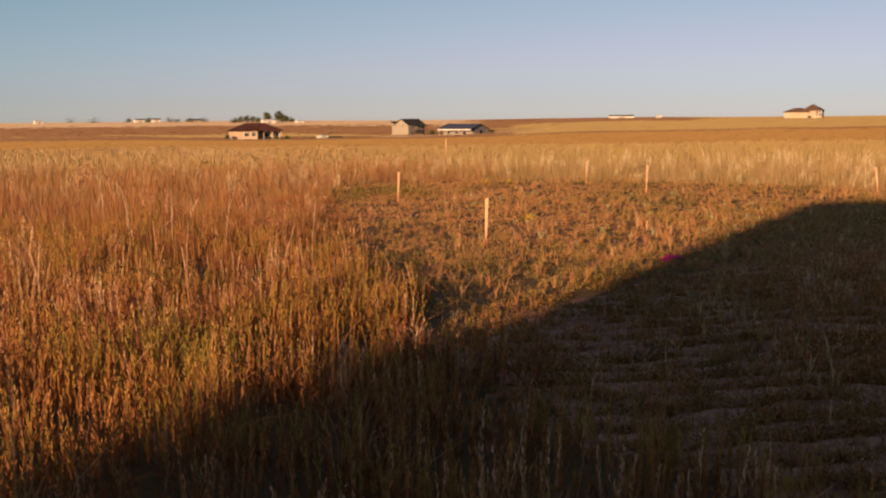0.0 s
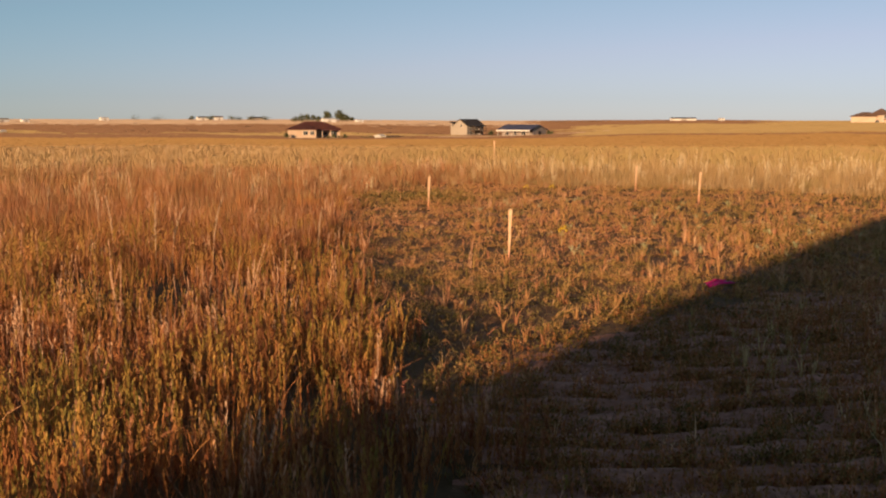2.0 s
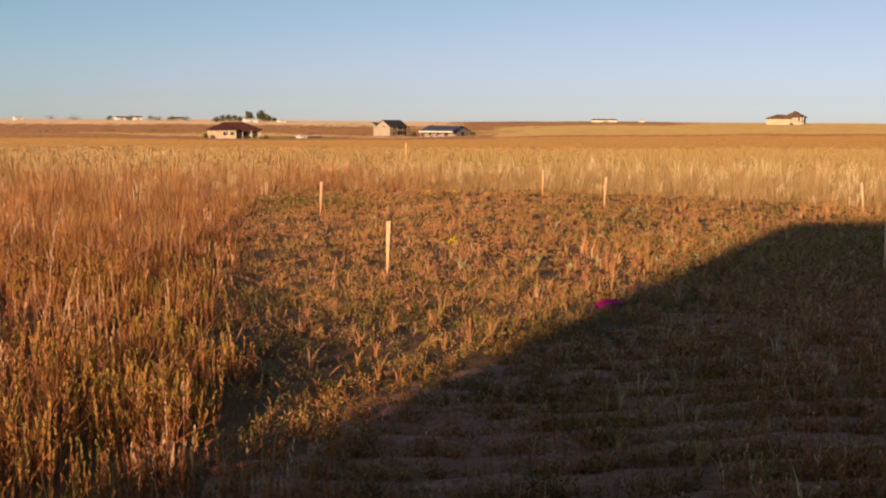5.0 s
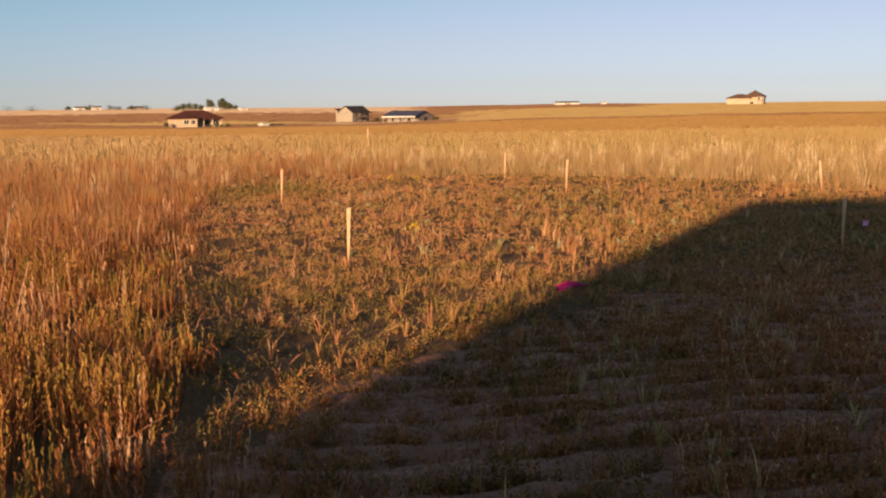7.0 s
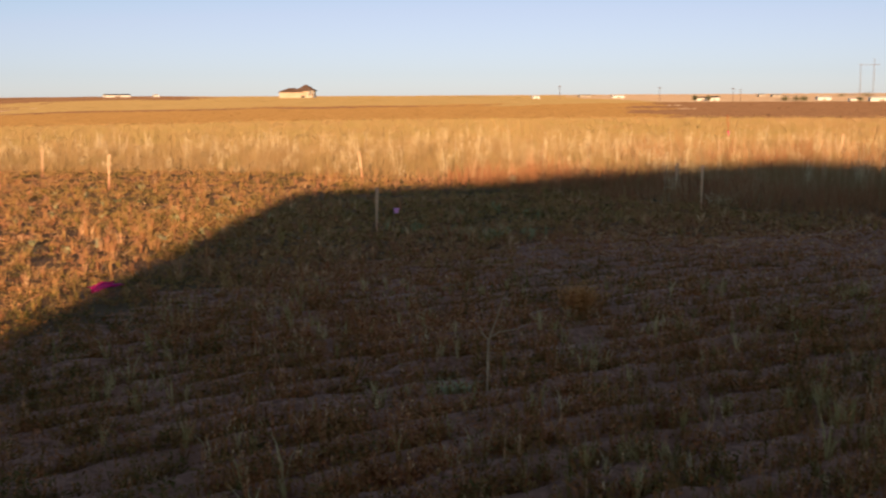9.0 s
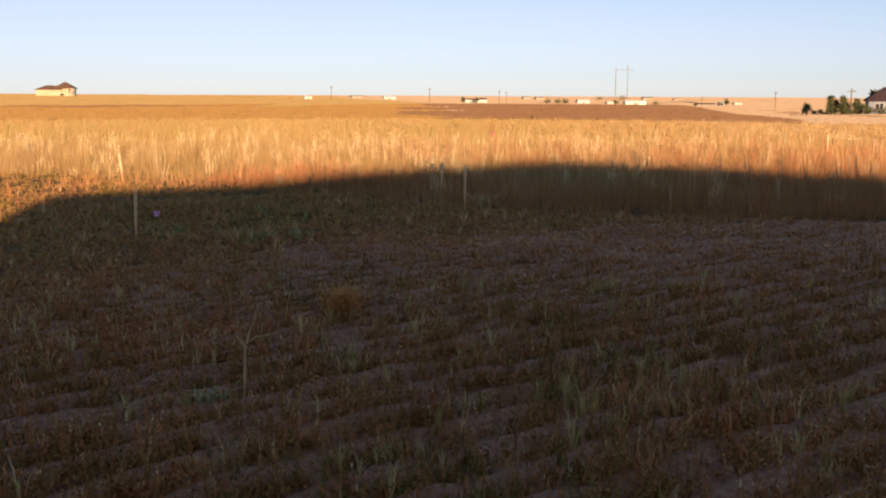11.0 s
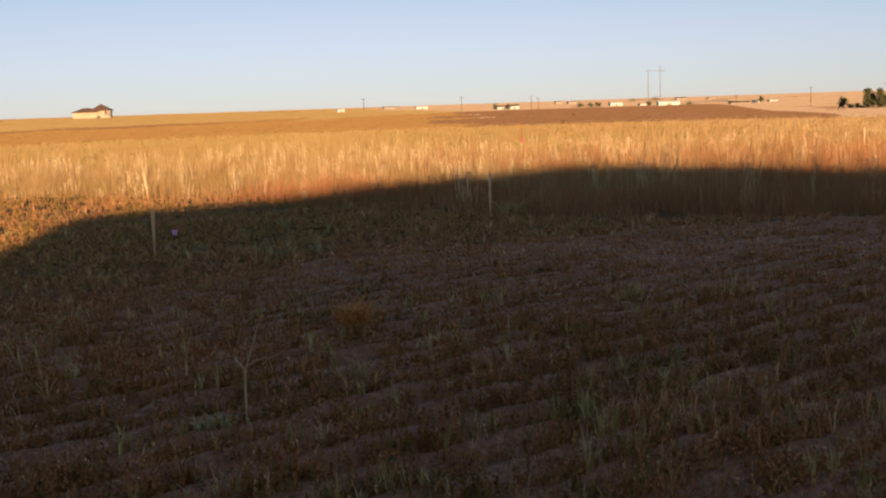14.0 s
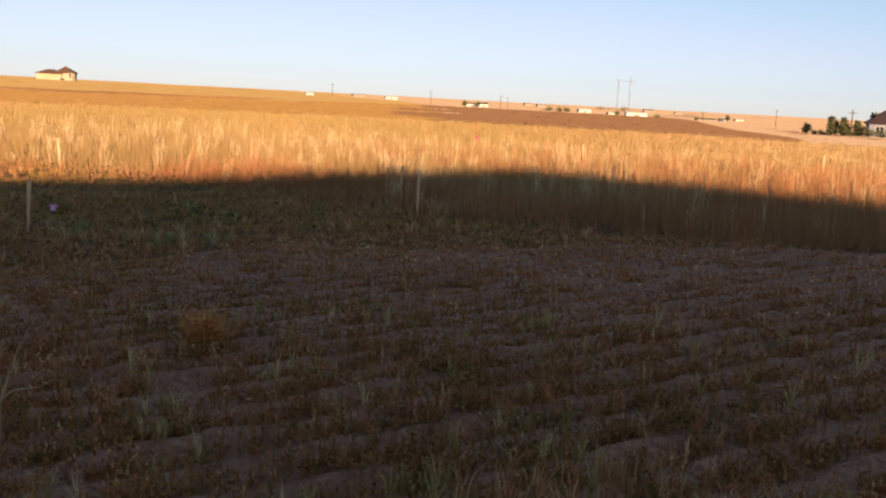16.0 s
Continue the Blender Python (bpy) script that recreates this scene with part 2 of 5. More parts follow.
def in_plot(x, y):
    px, py = [p[0] for p in PLOT], [p[1] for p in PLOT]
    inside = np.zeros(np.shape(x), bool)
    j = len(PLOT) - 1
    for i in range(len(PLOT)):
        cross = ((py[i] > y) != (py[j] > y)) & (x < (px[j] - px[i]) * (y - py[i]) / (py[j] - py[i] + 1e-12) + px[i])
        inside ^= cross
        j = i
    return inside


def ragged(x, y):
    k = 1 + 1.3 * np.clip((y - 9) / 8, 0, 1)
    return x + 0.28 * k * wob(x, y, 1.6, 1) + 0.12 * wob(x, y, 0.5, 3), y + 0.28 * k * wob(x, y, 1.7, 2) + 0.12 * wob(x, y, 0.55, 4)


def stubble_edge(x):
    return np.interp(x, [0, 1, 2, 3.3, 5.8, 8.2, 12, 16], [7.2, 9.1, 10.3, 11.4, 12.7, 13.2, 12.3, 11])


ROW = 0.34


def stubble_amount(x, y):
    return np.clip((stubble_edge(x) + 0.6 + 0.6 * wob(x, y, 2.2, 5) - y) / 2.4, 0, 1) * in_plot(x, y)


def row_phase(x, y):
    return (y + 0.05 * wob(x, x * 0, 5, 1) + 0.05 * wob(x, y, 0.8, 2)) / ROW


def ground_z(x, y):
    z = land_z(x, y)
    az, r = polar(x, y)
    near = np.clip((34 - r) / 4, 0, 1)
    s = stubble_amount(x, y)
    z = z + 0.12 * np.clip((x - 1.5) / 2.5, 0, 1) * np.clip((12 - y) / 4, 0, 1) * np.clip((30 - x) / 8, 0, 1)
    z = z + near * (0.03 * (1 + 0.9 * wob(x, y, 1.0, 14)) * s * np.cos(2 * np.pi * row_phase(x, y)) + (0.012 + 0.007 * s) * wob(x, y, 0.45, 6) + 0.02 * wob(x, y, 1.9, 7))
    return z


def axis(lo, hi, step, far):
    mid = list(np.arange(lo, hi, step))
    out, d, v = [], step, hi
    while v < far:
        out.append(v)
        d *= 1.16
        v += d
    out.append(far)
    back, d, v = [], step, lo
    while v > -far:
        d *= 1.16
        v -= d
        back.append(max(v, -far))
    return np.array(sorted(set(back + mid + out)))


def tri_mesh(name, verts, faces, mat, tone=None, kind="stuff", label="", category=""):
    me = bpy.data.meshes.new(name)
    me.vertices.add(len(verts))
    me.vertices.foreach_set("co", np.ascontiguousarray(verts, np.float32).ravel())
    k = faces.shape[1]
    me.loops.add(faces.size)
    me.loops.foreach_set("vertex_index", np.ascontiguousarray(faces, np.int32).ravel())
    me.polygons.add(len(faces))
    me.polygons.foreach_set("loop_start", np.arange(0, faces.size, k, dtype=np.int32))
    if tone is not None:
        at = me.attributes.new("tone", 'FLOAT', 'POINT')
        at.data.foreach_set("value", np.ascontiguousarray(tone, np.float32).ravel())
    for m in (mat if isinstance(mat, (list, tuple)) else [mat]):
        me.materials.append(m)
    me.update(calc_edges=True)
    me.validate()
    ob = new(name, me)
    if label:
        tagged(ob, label, category, kind=kind)
    return ob


def field_code(x, y):
    """Which crop covers a far place: 3 gold, 4 brown, 5 olive, 6 tan (the farm track too)."""
    az, r = polar(x, y)
    rr = r * (1 + 0.08 * wob(x, y, 60, 1) + 0.05 * wob(x, y, 23, 2))
    mi = np.full(np.shape(az), 3)
    far = r > 74
    hill = np.interp(az, [-57.5, -56.4, -54, -51, -46, -40, -34, -30], [74, 95, 130, 220, 262, 230, 185, 165])
    az = az + 1.6 * wob(x, y, 75, 8) + 0.8 * wob(x, y, 21, 9)
    mi[far & (az < -5)] = 6
    mi[far & (az > -38) & (az < -5) & (rr < 640)] = 5
    mi[far & (az > -34) & (az < -13) & (rr < 2500)] = 5
    mi[far & (az > -30) & (az < -5) & (rr < 260)] = 3
    mi[far & (az > -30) & (az < -5) & (rr > 205) & (rr < 250) & (wob(x, y, 130, 3) > -0.2)] = 4
    mi[far & (az <= -30) & (az > -39) & (r < hill)] = 3
    mi[far & (az + 2.5 * wob(x, y, 37, 12) <= -38) & (r < hill * (1 + 0.03 * wob(x, y, 40, 3)))] = 4
    # brown line: the lane together with shrub shadow, both as field colour
    lane = np.interp(az, [-63, -60, -58, -56.8, -56, -55], [150, 165, 240, 330, 380, 430])
    mi[far & (az < -55) & (np.abs(r - lane) < 0.05 * lane)] = 4
    mi[far & (az >= -5) & (rr > 200) & (rr < 760)] = 4
    mi[far & (az >= -5) & (rr >= 380) & (rr < 520) & (wob(x, y, 150, 5) > 0)] = 5
    mi[far & (az >= -5) & (rr >= 760)] = 6
    mi[far & (az > -15) & (az < -3) & (rr > 640) & (rr < 1400)] = 4
    mi[(az > -6) & (az < 4.5) & (np.abs(r - 385 + 8 * az) < 9)] = 6
    return mi


def build_ground():
    xs, ys = axis(-3, 18, 0.14, 4600), axis(-1.5, 22, 0.068, 4600)
    X, Y = np.meshgrid(xs, ys)
    Z = ground_z(X, Y)
    V = np.stack([X, Y, Z], -1).reshape(-1, 3)
    nx, ny = len(xs), len(ys)
    i = (np.arange(ny - 1)[:, None] * nx + np.arange(nx - 1)[None, :]).reshape(-1)
    F = np.stack([i, i + 1, i + nx + 1, i + nx], -1)
    xc, yc = (X[:-1, :-1] + X[1:, 1:]).reshape(-1) / 2, (Y[:-1, :-1] + Y[1:, 1:]).reshape(-1) / 2
    az, r = polar(xc, yc)
    mi = field_code(xc, yc)
    plot = in_plot(*ragged(xc, yc))
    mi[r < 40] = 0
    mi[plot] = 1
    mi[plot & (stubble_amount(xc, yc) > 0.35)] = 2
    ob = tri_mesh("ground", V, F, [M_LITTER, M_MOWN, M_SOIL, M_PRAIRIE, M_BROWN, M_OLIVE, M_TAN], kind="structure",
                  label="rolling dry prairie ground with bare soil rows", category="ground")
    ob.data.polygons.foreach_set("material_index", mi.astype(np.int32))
    ob.data.polygons.foreach_set("use_smooth", np.ones(len(F), bool))
    return ob


build_ground()

# ---------------------------------------------------------------- grass and weeds
rng = np.random.default_rng(7)


def leafy(pos, h, tone, leaves, length, width, spread=0.55, stem=0.006, lean=0.12, top=0.45, low=0.05):
    """Upright weeds: a thin stem with short leaflets all the way up. Returns verts, tris, tones."""
    n = len(pos)
    base = np.column_stack([pos, ground_z(pos[:, 0], pos[:, 1]) - 0.01])
    a = rng.uniform(0, 2 * np.pi, n)
    tip = np.column_stack([np.cos(a), np.sin(a), np.zeros(n)]) * (h * rng.normal(0, lean, n))[:, None] + np.column_stack([np.zeros(n), np.zeros(n), h])
    # stem: two crossed slivers
    sv = []
    for q in (0, np.pi / 2):
        off = np.column_stack([np.cos(a + q), np.sin(a + q), np.zeros(n)]) * stem * 0.5
        sv.append(np.stack([base - off, base + off, base + tip], 1))
    S = np.concatenate(sv, 1).reshape(-1, 3)
    st = np.repeat(tone, 6)
    u = (np.arange(leaves)[None, :] + rng.uniform(0, 1, (n, leaves))) / leaves * (1 - low) + low
    p = base[:, None, :] + tip[:, None, :] * u[..., None]
    la = rng.uniform(0, 2 * np.pi, (n, leaves))
    up = rng.uniform(0.6, 1.25, (n, leaves))
    ll = length * (1 - (1 - top) * u) * rng.uniform(0.6, 1.4, (n, leaves)) * (h / np.mean(h))[:, None]
    d = np.stack([np.cos(la) * spread, np.sin(la) * spread, up * (1 - 0.5 * spread)], -1)
    d /= np.linalg.norm(d, axis=-1, keepdims=True)
    wdir = np.stack([-np.sin(la), np.cos(la), np.zeros_like(la)], -1) * (width * 0.5 * rng.uniform(0.6, 1.4, (n, leaves)))[..., None]
    mid = p + d * (ll * 0.35)[..., None]
    L = np.stack([p, mid - wdir, mid + wdir, p + d * ll[..., None]], 2).reshape(-1, 3)
    lt = np.repeat(np.repeat(tone, leaves) + rng.normal(0, 0.06, n * leaves), 4)
    q = len(L) // 4
    k = np.arange(q)[:, None] * 4 + len(S)
    F = np.concatenate([np.arange(len(S)).reshape(-1, 3), np.concatenate([k, k + 1, k + 2], 1), np.concatenate([k + 2, k + 1, k + 3], 1)])
    return np.concatenate([S, L]), F, np.concatenate([st, lt])


def tufts(pos, h, tone, blades, width, spread=0.35):
    """Grass tufts: blades that rise together and bow outwards."""
    n = len(pos)
    base = np.column_stack([pos, ground_z(pos[:, 0], pos[:, 1]) - 0.01])
    a = rng.uniform(0, 2 * np.pi, (n, blades))
    out = np.stack([np.cos(a), np.sin(a), np.zeros_like(a)], -1)
    side = np.stack([-np.sin(a), np.cos(a), np.zeros_like(a)], -1)
    hh = h[:, None] * rng.uniform(0.55, 1.1, (n, blades))
    s = hh * spread * rng.uniform(0.2, 1.6, (n, blades))
    z = np.zeros_like(a)
    p0 = base[:, None, :] + out * (0.12 * s)[..., None]
    p1 = p0 + out * (0.3 * s)[..., None] + np.stack([z, z, 0.62 * hh], -1)
    p2 = p0 + out * s[..., None] + np.stack([z, z, hh], -1)
    w = side * (width * 0.5 * rng.uniform(0.6, 1.4, (n, blades)))[..., None]
    V = np.stack([p0 - w, p0 + w, p1 - 0.8 * w, p1 + 0.8 * w, p2], 2).reshape(-1, 3)
    k = np.arange(n * blades)[:, None] * 5
    F = np.concatenate([np.concatenate([k, k + 1, k + 3], 1), np.concatenate([k, k + 3, k + 2], 1), np.concatenate([k + 2, k + 3, k + 4], 1)])
    return V, F, np.repeat(np.repeat(tone, blades) + rng.normal(0, 0.05, n * blades), 5)


def fallen(pos, length, tone, width):
    """Broken stems that lean at all angles, caught among the others."""
    n = len(pos)
    z = ground_z(pos[:, 0], pos[:, 1])
    a, e = rng.uniform(0, 2 * np.pi, n), np.radians(rng.uniform(12, 60, n))
    d = np.column_stack([np.cos(a) * np.cos(e), np.sin(a) * np.cos(e), np.sin(e)]) * length[:, None]
    base = np.column_stack([pos, z + rng.uniform(0.0, 0.22, n)])
    up = np.column_stack([0 * a, 0 * a, np.full(n, width / 2)])
    side = np.column_stack([-np.sin(a), np.cos(a), 0 * a]) * width / 2
    bend = base + d * 0.55 + np.column_stack([0 * a, 0 * a, length * rng.uniform(0.0, 0.12, n)])
    V = np.stack([base - up, base + up, bend - side - up, bend + side + up, base + d], 1).reshape(-1, 3)
    k = np.arange(n)[:, None] * 5
    F = np.concatenate([np.concatenate([k, k + 1, k + 3], 1), np.concatenate([k, k + 3, k + 2], 1), np.concatenate([k + 2, k + 3, k + 4], 1)])
    return V, F, np.repeat(tone, 5)


def merged(name, chunks, mat, label, category):
    o, vs, fs, ts = 0, [], [], []
    for v, f, t in chunks:
        vs.append(v), fs.append(f + o), ts.append(t)
        o += len(v)
    return tri_mesh(name, np.concatenate(vs), np.concatenate(fs), mat, np.concatenate(ts), "stuff", label, category)


def scatter(n, r0, r1, a0, a1):
    """n places evenly over a ring sector round the middle of the walk."""
    r = np.sqrt(rng.uniform(r0 * r0, r1 * r1, n))
    a = np.radians(rng.uniform(a0, a1, n))
    return np.column_stack([CX - r * np.sin(a), CY + r * np.cos(a)])


def clumped(p, s, keep, k=0.0):
    c = 0.5 + 0.5 * wob(p[:, 0], p[:, 1], s, k) + 0.25 * wob(p[:, 0], p[:, 1], s * 0.31, k + 2)
    return p[rng.uniform(0, 1, len(p)) < np.clip(keep + (1 - keep) * c * 1.3, 0, 1)]


def tall_only(p):
    x, y = ragged(p[:, 0], p[:, 1])
    return p[~in_plot(x, y)]


def tone_at(p, sd=0.11):
    return 0.47 + 0.25 * wob(p[:, 0], p[:, 1], 3.1, 9) + 0.22 * wob(p[:, 0], p[:, 1], 0.8, 10) + rng.normal(0, sd, len(p))


def tall_height(p):
    x, y = p[:, 0], p[:, 1]
    edge = sum(in_plot(x + d * math.cos(k), y + d * math.sin(k)) for d in (0.45, 1.0, 1.8, 2.8) for k in (0.3, 1.35, 2.4, 3.4, 4.5, 5.5)) / 24
    az, r = polar(x, y)
    base = np.interp(r, [10, 16, 40], [0.45, 0.39, 0.42]) + 0.08 * np.clip((x - 9) / 5, 0, 1) * (r < 40)
    clump = 0.14 * np.clip((r - 14) / 6, 0, 1) * (wob(x, y, 1.7, 17) - 0.15) + 0.07 * wob(x, y, 2.3, 11) + 0.05 * wob(x, y, 9, 12) + 0.10 * wob(x, y, 0.9, 0)
    return (1 - 0.9 * edge * np.interp(y, [6, 9, 12], [0.25, 0.3, 1])) * np.clip(base + clump, 0.12, 1)


def plumes(pos, h, lean, tip, foot, leaves, length, width, hug=0.32, stem=0.005, low=0.1):
    """Upright feathery stems: short leaflets held close to the stem, redder near the root."""
    n = len(pos)
    base = np.column_stack([pos, ground_z(pos[:, 0], pos[:, 1]) - 0.01])
    a = rng.uniform(0, 2 * np.pi, n)
    top = base + np.column_stack([lean * h[:, None], h])
    off = np.column_stack([np.cos(a), np.sin(a), np.zeros(n)]) * stem * 0.5
    S = np.stack([base - off, base + off, top], 1).reshape(-1, 3)
    st = np.column_stack([foot, foot, tip]).reshape(-1)
    u = (np.arange(leaves)[None, :] + rng.uniform(0, 1, (n, leaves))) / leaves * (1 - low) + low
    bend = (lean * h[:, None])[:, None, :] * (u ** 1.4)[..., None]
    p = base[:, None, :] + np.concatenate([bend, (u * h[:, None])[..., None]], -1)
    la = rng.uniform(0, 2 * np.pi, (n, leaves))
    d = np.stack([np.cos(la) * hug, np.sin(la) * hug, rng.uniform(0.5, 1.1, (n, leaves))], -1)
    d /= np.linalg.norm(d, axis=-1, keepdims=True)
    ll = length * (1.15 - 0.7 * u) * rng.uniform(0.6, 1.4, (n, leaves))
    w = np.stack([-np.sin(la), np.cos(la), np.zeros_like(la)], -1) * (width * 0.5 * rng.uniform(0.6, 1.4, (n, leaves)))[..., None]
    mid = p + d * (ll * 0.4)[..., None]
    L = np.stack([p, mid - w, mid + w, p + d * ll[..., None]], 2).reshape(-1, 3)
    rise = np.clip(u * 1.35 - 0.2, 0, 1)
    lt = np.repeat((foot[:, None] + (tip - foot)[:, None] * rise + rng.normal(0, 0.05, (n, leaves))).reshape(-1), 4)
    k = np.arange(len(L) // 4)[:, None] * 4 + len(S)
    F = np.concatenate([np.arange(len(S)).reshape(-1, 3), np.concatenate([k, k + 1, k + 2], 1), np.concatenate([k + 2, k + 1, k + 3], 1)])
    return np.concatenate([S, L]), F, np.concatenate([st, lt])


def bunched(c, n_each, radius, fan):
    """Stems gathered round each centre: places, leans, a height factor and the centre's index."""
    n = len(c) * n_each
    i = np.repeat(np.arange(len(c)), n_each)
    off = rng.normal(0, 1, (n, 2)) * np.repeat(radius, n_each)[:, None]
    d = np.hypot(off[:, 0], off[:, 1]) / np.repeat(radius, n_each)
    lean = off * fan + rng.normal(0, 0.07, (n, 2))
    fac = (1.08 - 0.16 * np.clip(d, 0, 3)) * rng.uniform(0.62, 1.1, n)
    return c[i] + off, lean, fac, i


def blades(pos, lean, h, tip, foot, width):
    """Fine single blades, one to each place."""
    n = len(pos)
    base = np.column_stack([pos, ground_z(pos[:, 0], pos[:, 1]) - 0.01])
    a = rng.uniform(0, np.pi, n)
    off = np.column_stack([np.cos(a), np.sin(a), 0 * a]) * (width * 0.5 * rng.uniform(0.6, 1.4, n))[:, None]
    V = np.stack([base - off, base + off, base + np.column_stack([lean * h[:, None], h])], 1).reshape(-1, 3)
    return V, np.arange(len(V)).reshape(-1, 3), np.column_stack([foot, foot, tip]).reshape(-1)


def patch_tone(p):
    """Tone of the tips: olive-gold and orange patches some metres wide, with straw here and there."""
    x, y = p[:, 0], p[:, 1]
    return 0.35 + 0.30 * wob(x, y, 3.1, 9) + 0.28 * wob(x, y, 1.1, 10) + rng.normal(0, 0.10, len(p)) + 0.45 * (rng.uniform(0, 1, len(p)) < 0.10)


def build_tall():
    # near grass: bunches of feathery stems with dark gaps between them
    c = tall_only(clumped(clumped(scatter(17500, 0.8, 15.5, -70, 75), 1.5, 0.15), 0.55, 0.05, 4.0))
    az, r = polar(c[:, 0], c[:, 1])
    c = c[((az < 42) | (r < 6)) & (np.hypot(c[:, 0] - 0.3, c[:, 1]) > 0.5)]
    hollow = ((c[:, 0] + 2.4) / 1.7) ** 2 + ((c[:, 1] - 11.2) / 0.8) ** 2 < 1 + 0.5 * wob(c[:, 0], c[:, 1], 0.9, 3)
    c = c[~hollow | (rng.uniform(0, 1, len(c)) < 0.15)]
    hc, tc = tall_height(c) * np.clip(1 + 0.42 * wob(c[:, 0], c[:, 1], 1.25, 31), 0.5, 1.4) * rng.uniform(0.7, 1.15, len(c)), patch_tone(c)
    tc = 0.37 + 1.35 * (tc - 0.37) - 0.3 * (wob(c[:, 0], c[:, 1], 1.6, 27) > 0.45)      # yellow-green patches
    near = polar(c[:, 0], c[:, 1])[1] < 10.5
    chunks = []
    k = rng.uniform(0, 1, len(c)) < np.interp(polar(c[:, 0], c[:, 1])[1], [8, 15], [0.0, 0.6])
    p, lean, fac, i = bunched(c[k], 34, rng.uniform(0.07, 0.2, k.sum()), 0.8)
    chunks.append(blades(p, lean, hc[k][i] * fac, tc[k][i] + 0.14 + rng.normal(0, 0.07, len(p)), rng.uniform(0.45, 0.62, len(p)), 0.0065))
    for m, leaves, ln, wd in ((near & ~k, 30, 0.054, 0.0080), (~near & ~k, 15, 0.08, 0.010)):
        p, lean, fac, i = bunched(c[m], 6, rng.uniform(0.05, 0.12, m.sum()), 0.8)
        tip = tc[m][i] + rng.normal(0, 0.06, len(p))
        # feet near the darkest rust: red stem bases, plus shade for the gaps
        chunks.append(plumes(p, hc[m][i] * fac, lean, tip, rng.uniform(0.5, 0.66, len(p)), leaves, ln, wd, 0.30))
    # short russet growth under the tall stems
    q = c[rng.integers(0, len(c), 3000)] + rng.normal(0, 0.16, (3000, 2))
    q = tall_only(q)
    chunks.append(plumes(q, rng.uniform(0.07, 0.2, len(q)), rng.normal(0, 0.2, (len(q), 2)), rng.uniform(0.3, 0.7, len(q)), rng.uniform(0.5, 0.66, len(q)), 10, 0.045, 0.008, 0.6))
    # a few thick gold masses of seed heads
    g = np.array([(-0.35, 8.0), (0.1, 8.7), (-1.0, 7.2), (-2.2, 8.9), (-1.6, 6.2), (-3.2, 9.6), (-0.6, 9.9)])
    g = tall_only(np.repeat(g, 60, 0) + rng.normal(0, 0.24, (420, 2)))
    chunks.append(plumes(g, tall_height(g) * rng.uniform(0.75, 1.15, len(g)), rng.normal(0.03, 0.16, (len(g), 2)), rng.uniform(0.0, 0.3, len(g)), rng.uniform(0.4, 0.6, len(g)), 34, 0.055, 0.009, 0.35))
    # taller pale stalks and leaning broken stems
    e = c[rng.uniform(0, 1, len(c)) < 0.09]
    chunks.append(plumes(e, tall_height(e) * rng.uniform(1.1, 1.5, len(e)), rng.normal(0, 0.13, (len(e), 2)), rng.uniform(0.7, 0.95, len(e)), np.full(len(e), 0.75), 22, 0.055, 0.008, 0.25, low=0.45))
    # single tall plumes with thick pale heads
    e = np.array([(-1.3, 9.6), (-0.85, 9.5), (-3.6, 11.3), (-2.4, 9.9), (-4.6, 10.4), (-0.5, 12.2), (-2.9, 12.6), (-1.7, 8.1), (-3.0, 8.4), (-5.6, 12.4), (0.5, 11.4), (-1.9, 12.9)])
    e = np.repeat(e, 2, 0) + rng.normal(0, 0.05, (24, 2))
    chunks.append(plumes(e, rng.uniform(0.5, 0.74, 24), rng.normal(0, 0.13, (24, 2)), rng.uniform(0.84, 1.0, 24), np.full(24, 0.78), 95, 0.05, 0.008, 0.22, low=0.5))
    f = c[rng.uniform(0, 1, len(c)) < 0.22]
    chunks.append(fallen(f, rng.uniform(0.18, 0.45, len(f)), rng.uniform(0.4, 1.0, len(f)), 0.0042))
    g = np.concatenate([np.array([(-0.95, 7.9), (-0.75, 8.1), (-0.5, 8.7), (-0.25, 9.1), (-1.5, 8.6), (-0.35, 8.2), (-1.2, 7.4), (-0.6, 7.3)]), c[rng.integers(0, len(c), 22)]])
    g = np.repeat(g, 6, 0) + rng.normal(0, 0.05, (len(g) * 6, 2))
    chunks.append(tufts(g, rng.uniform(0.32, 0.5, len(g)), rng.uniform(0.45, 0.85, len(g)), 8, 0.006, spread=0.8))

    # middle distance: rounder bunches that fan out
    mid = tall_only(clumped(scatter(27000, 15, 35, -67, 36), 1.5, 0.32))
    # bunches beside the plot take the copy reddened for the shadow there
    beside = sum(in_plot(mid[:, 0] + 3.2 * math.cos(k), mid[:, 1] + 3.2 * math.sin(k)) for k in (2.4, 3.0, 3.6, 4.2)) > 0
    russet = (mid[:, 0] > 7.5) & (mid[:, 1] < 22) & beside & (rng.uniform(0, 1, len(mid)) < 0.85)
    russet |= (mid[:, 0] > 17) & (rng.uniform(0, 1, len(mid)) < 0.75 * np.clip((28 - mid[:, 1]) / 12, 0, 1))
    rust = ~russet & (rng.uniform(0, 1, len(mid)) < np.interp(polar(mid[:, 0], mid[:, 1])[1], [15, 34], [0.9, 0.45]) * np.clip((4 - mid[:, 0]) / 4, 0, 1))

    def middle(c):
        b = wob(c[:, 0], c[:, 1], 0.62, 33)
        h = tall_height(c) * np.clip(1.02 + 0.4 * wob(c[:, 0], c[:, 1], 1.25, 31) + 0.4 * b, 0.35, 1.5) * rng.uniform(0.6, 1.25, len(c))
        t = np.interp(c[:, 0], [-2, 4], [0.27, 0.25]) + 0.7 * patch_tone(c) - 0.17 * b
        p, lean, fac, i = bunched(c, 22, rng.uniform(0.10, 0.26, len(c)), 1.1)
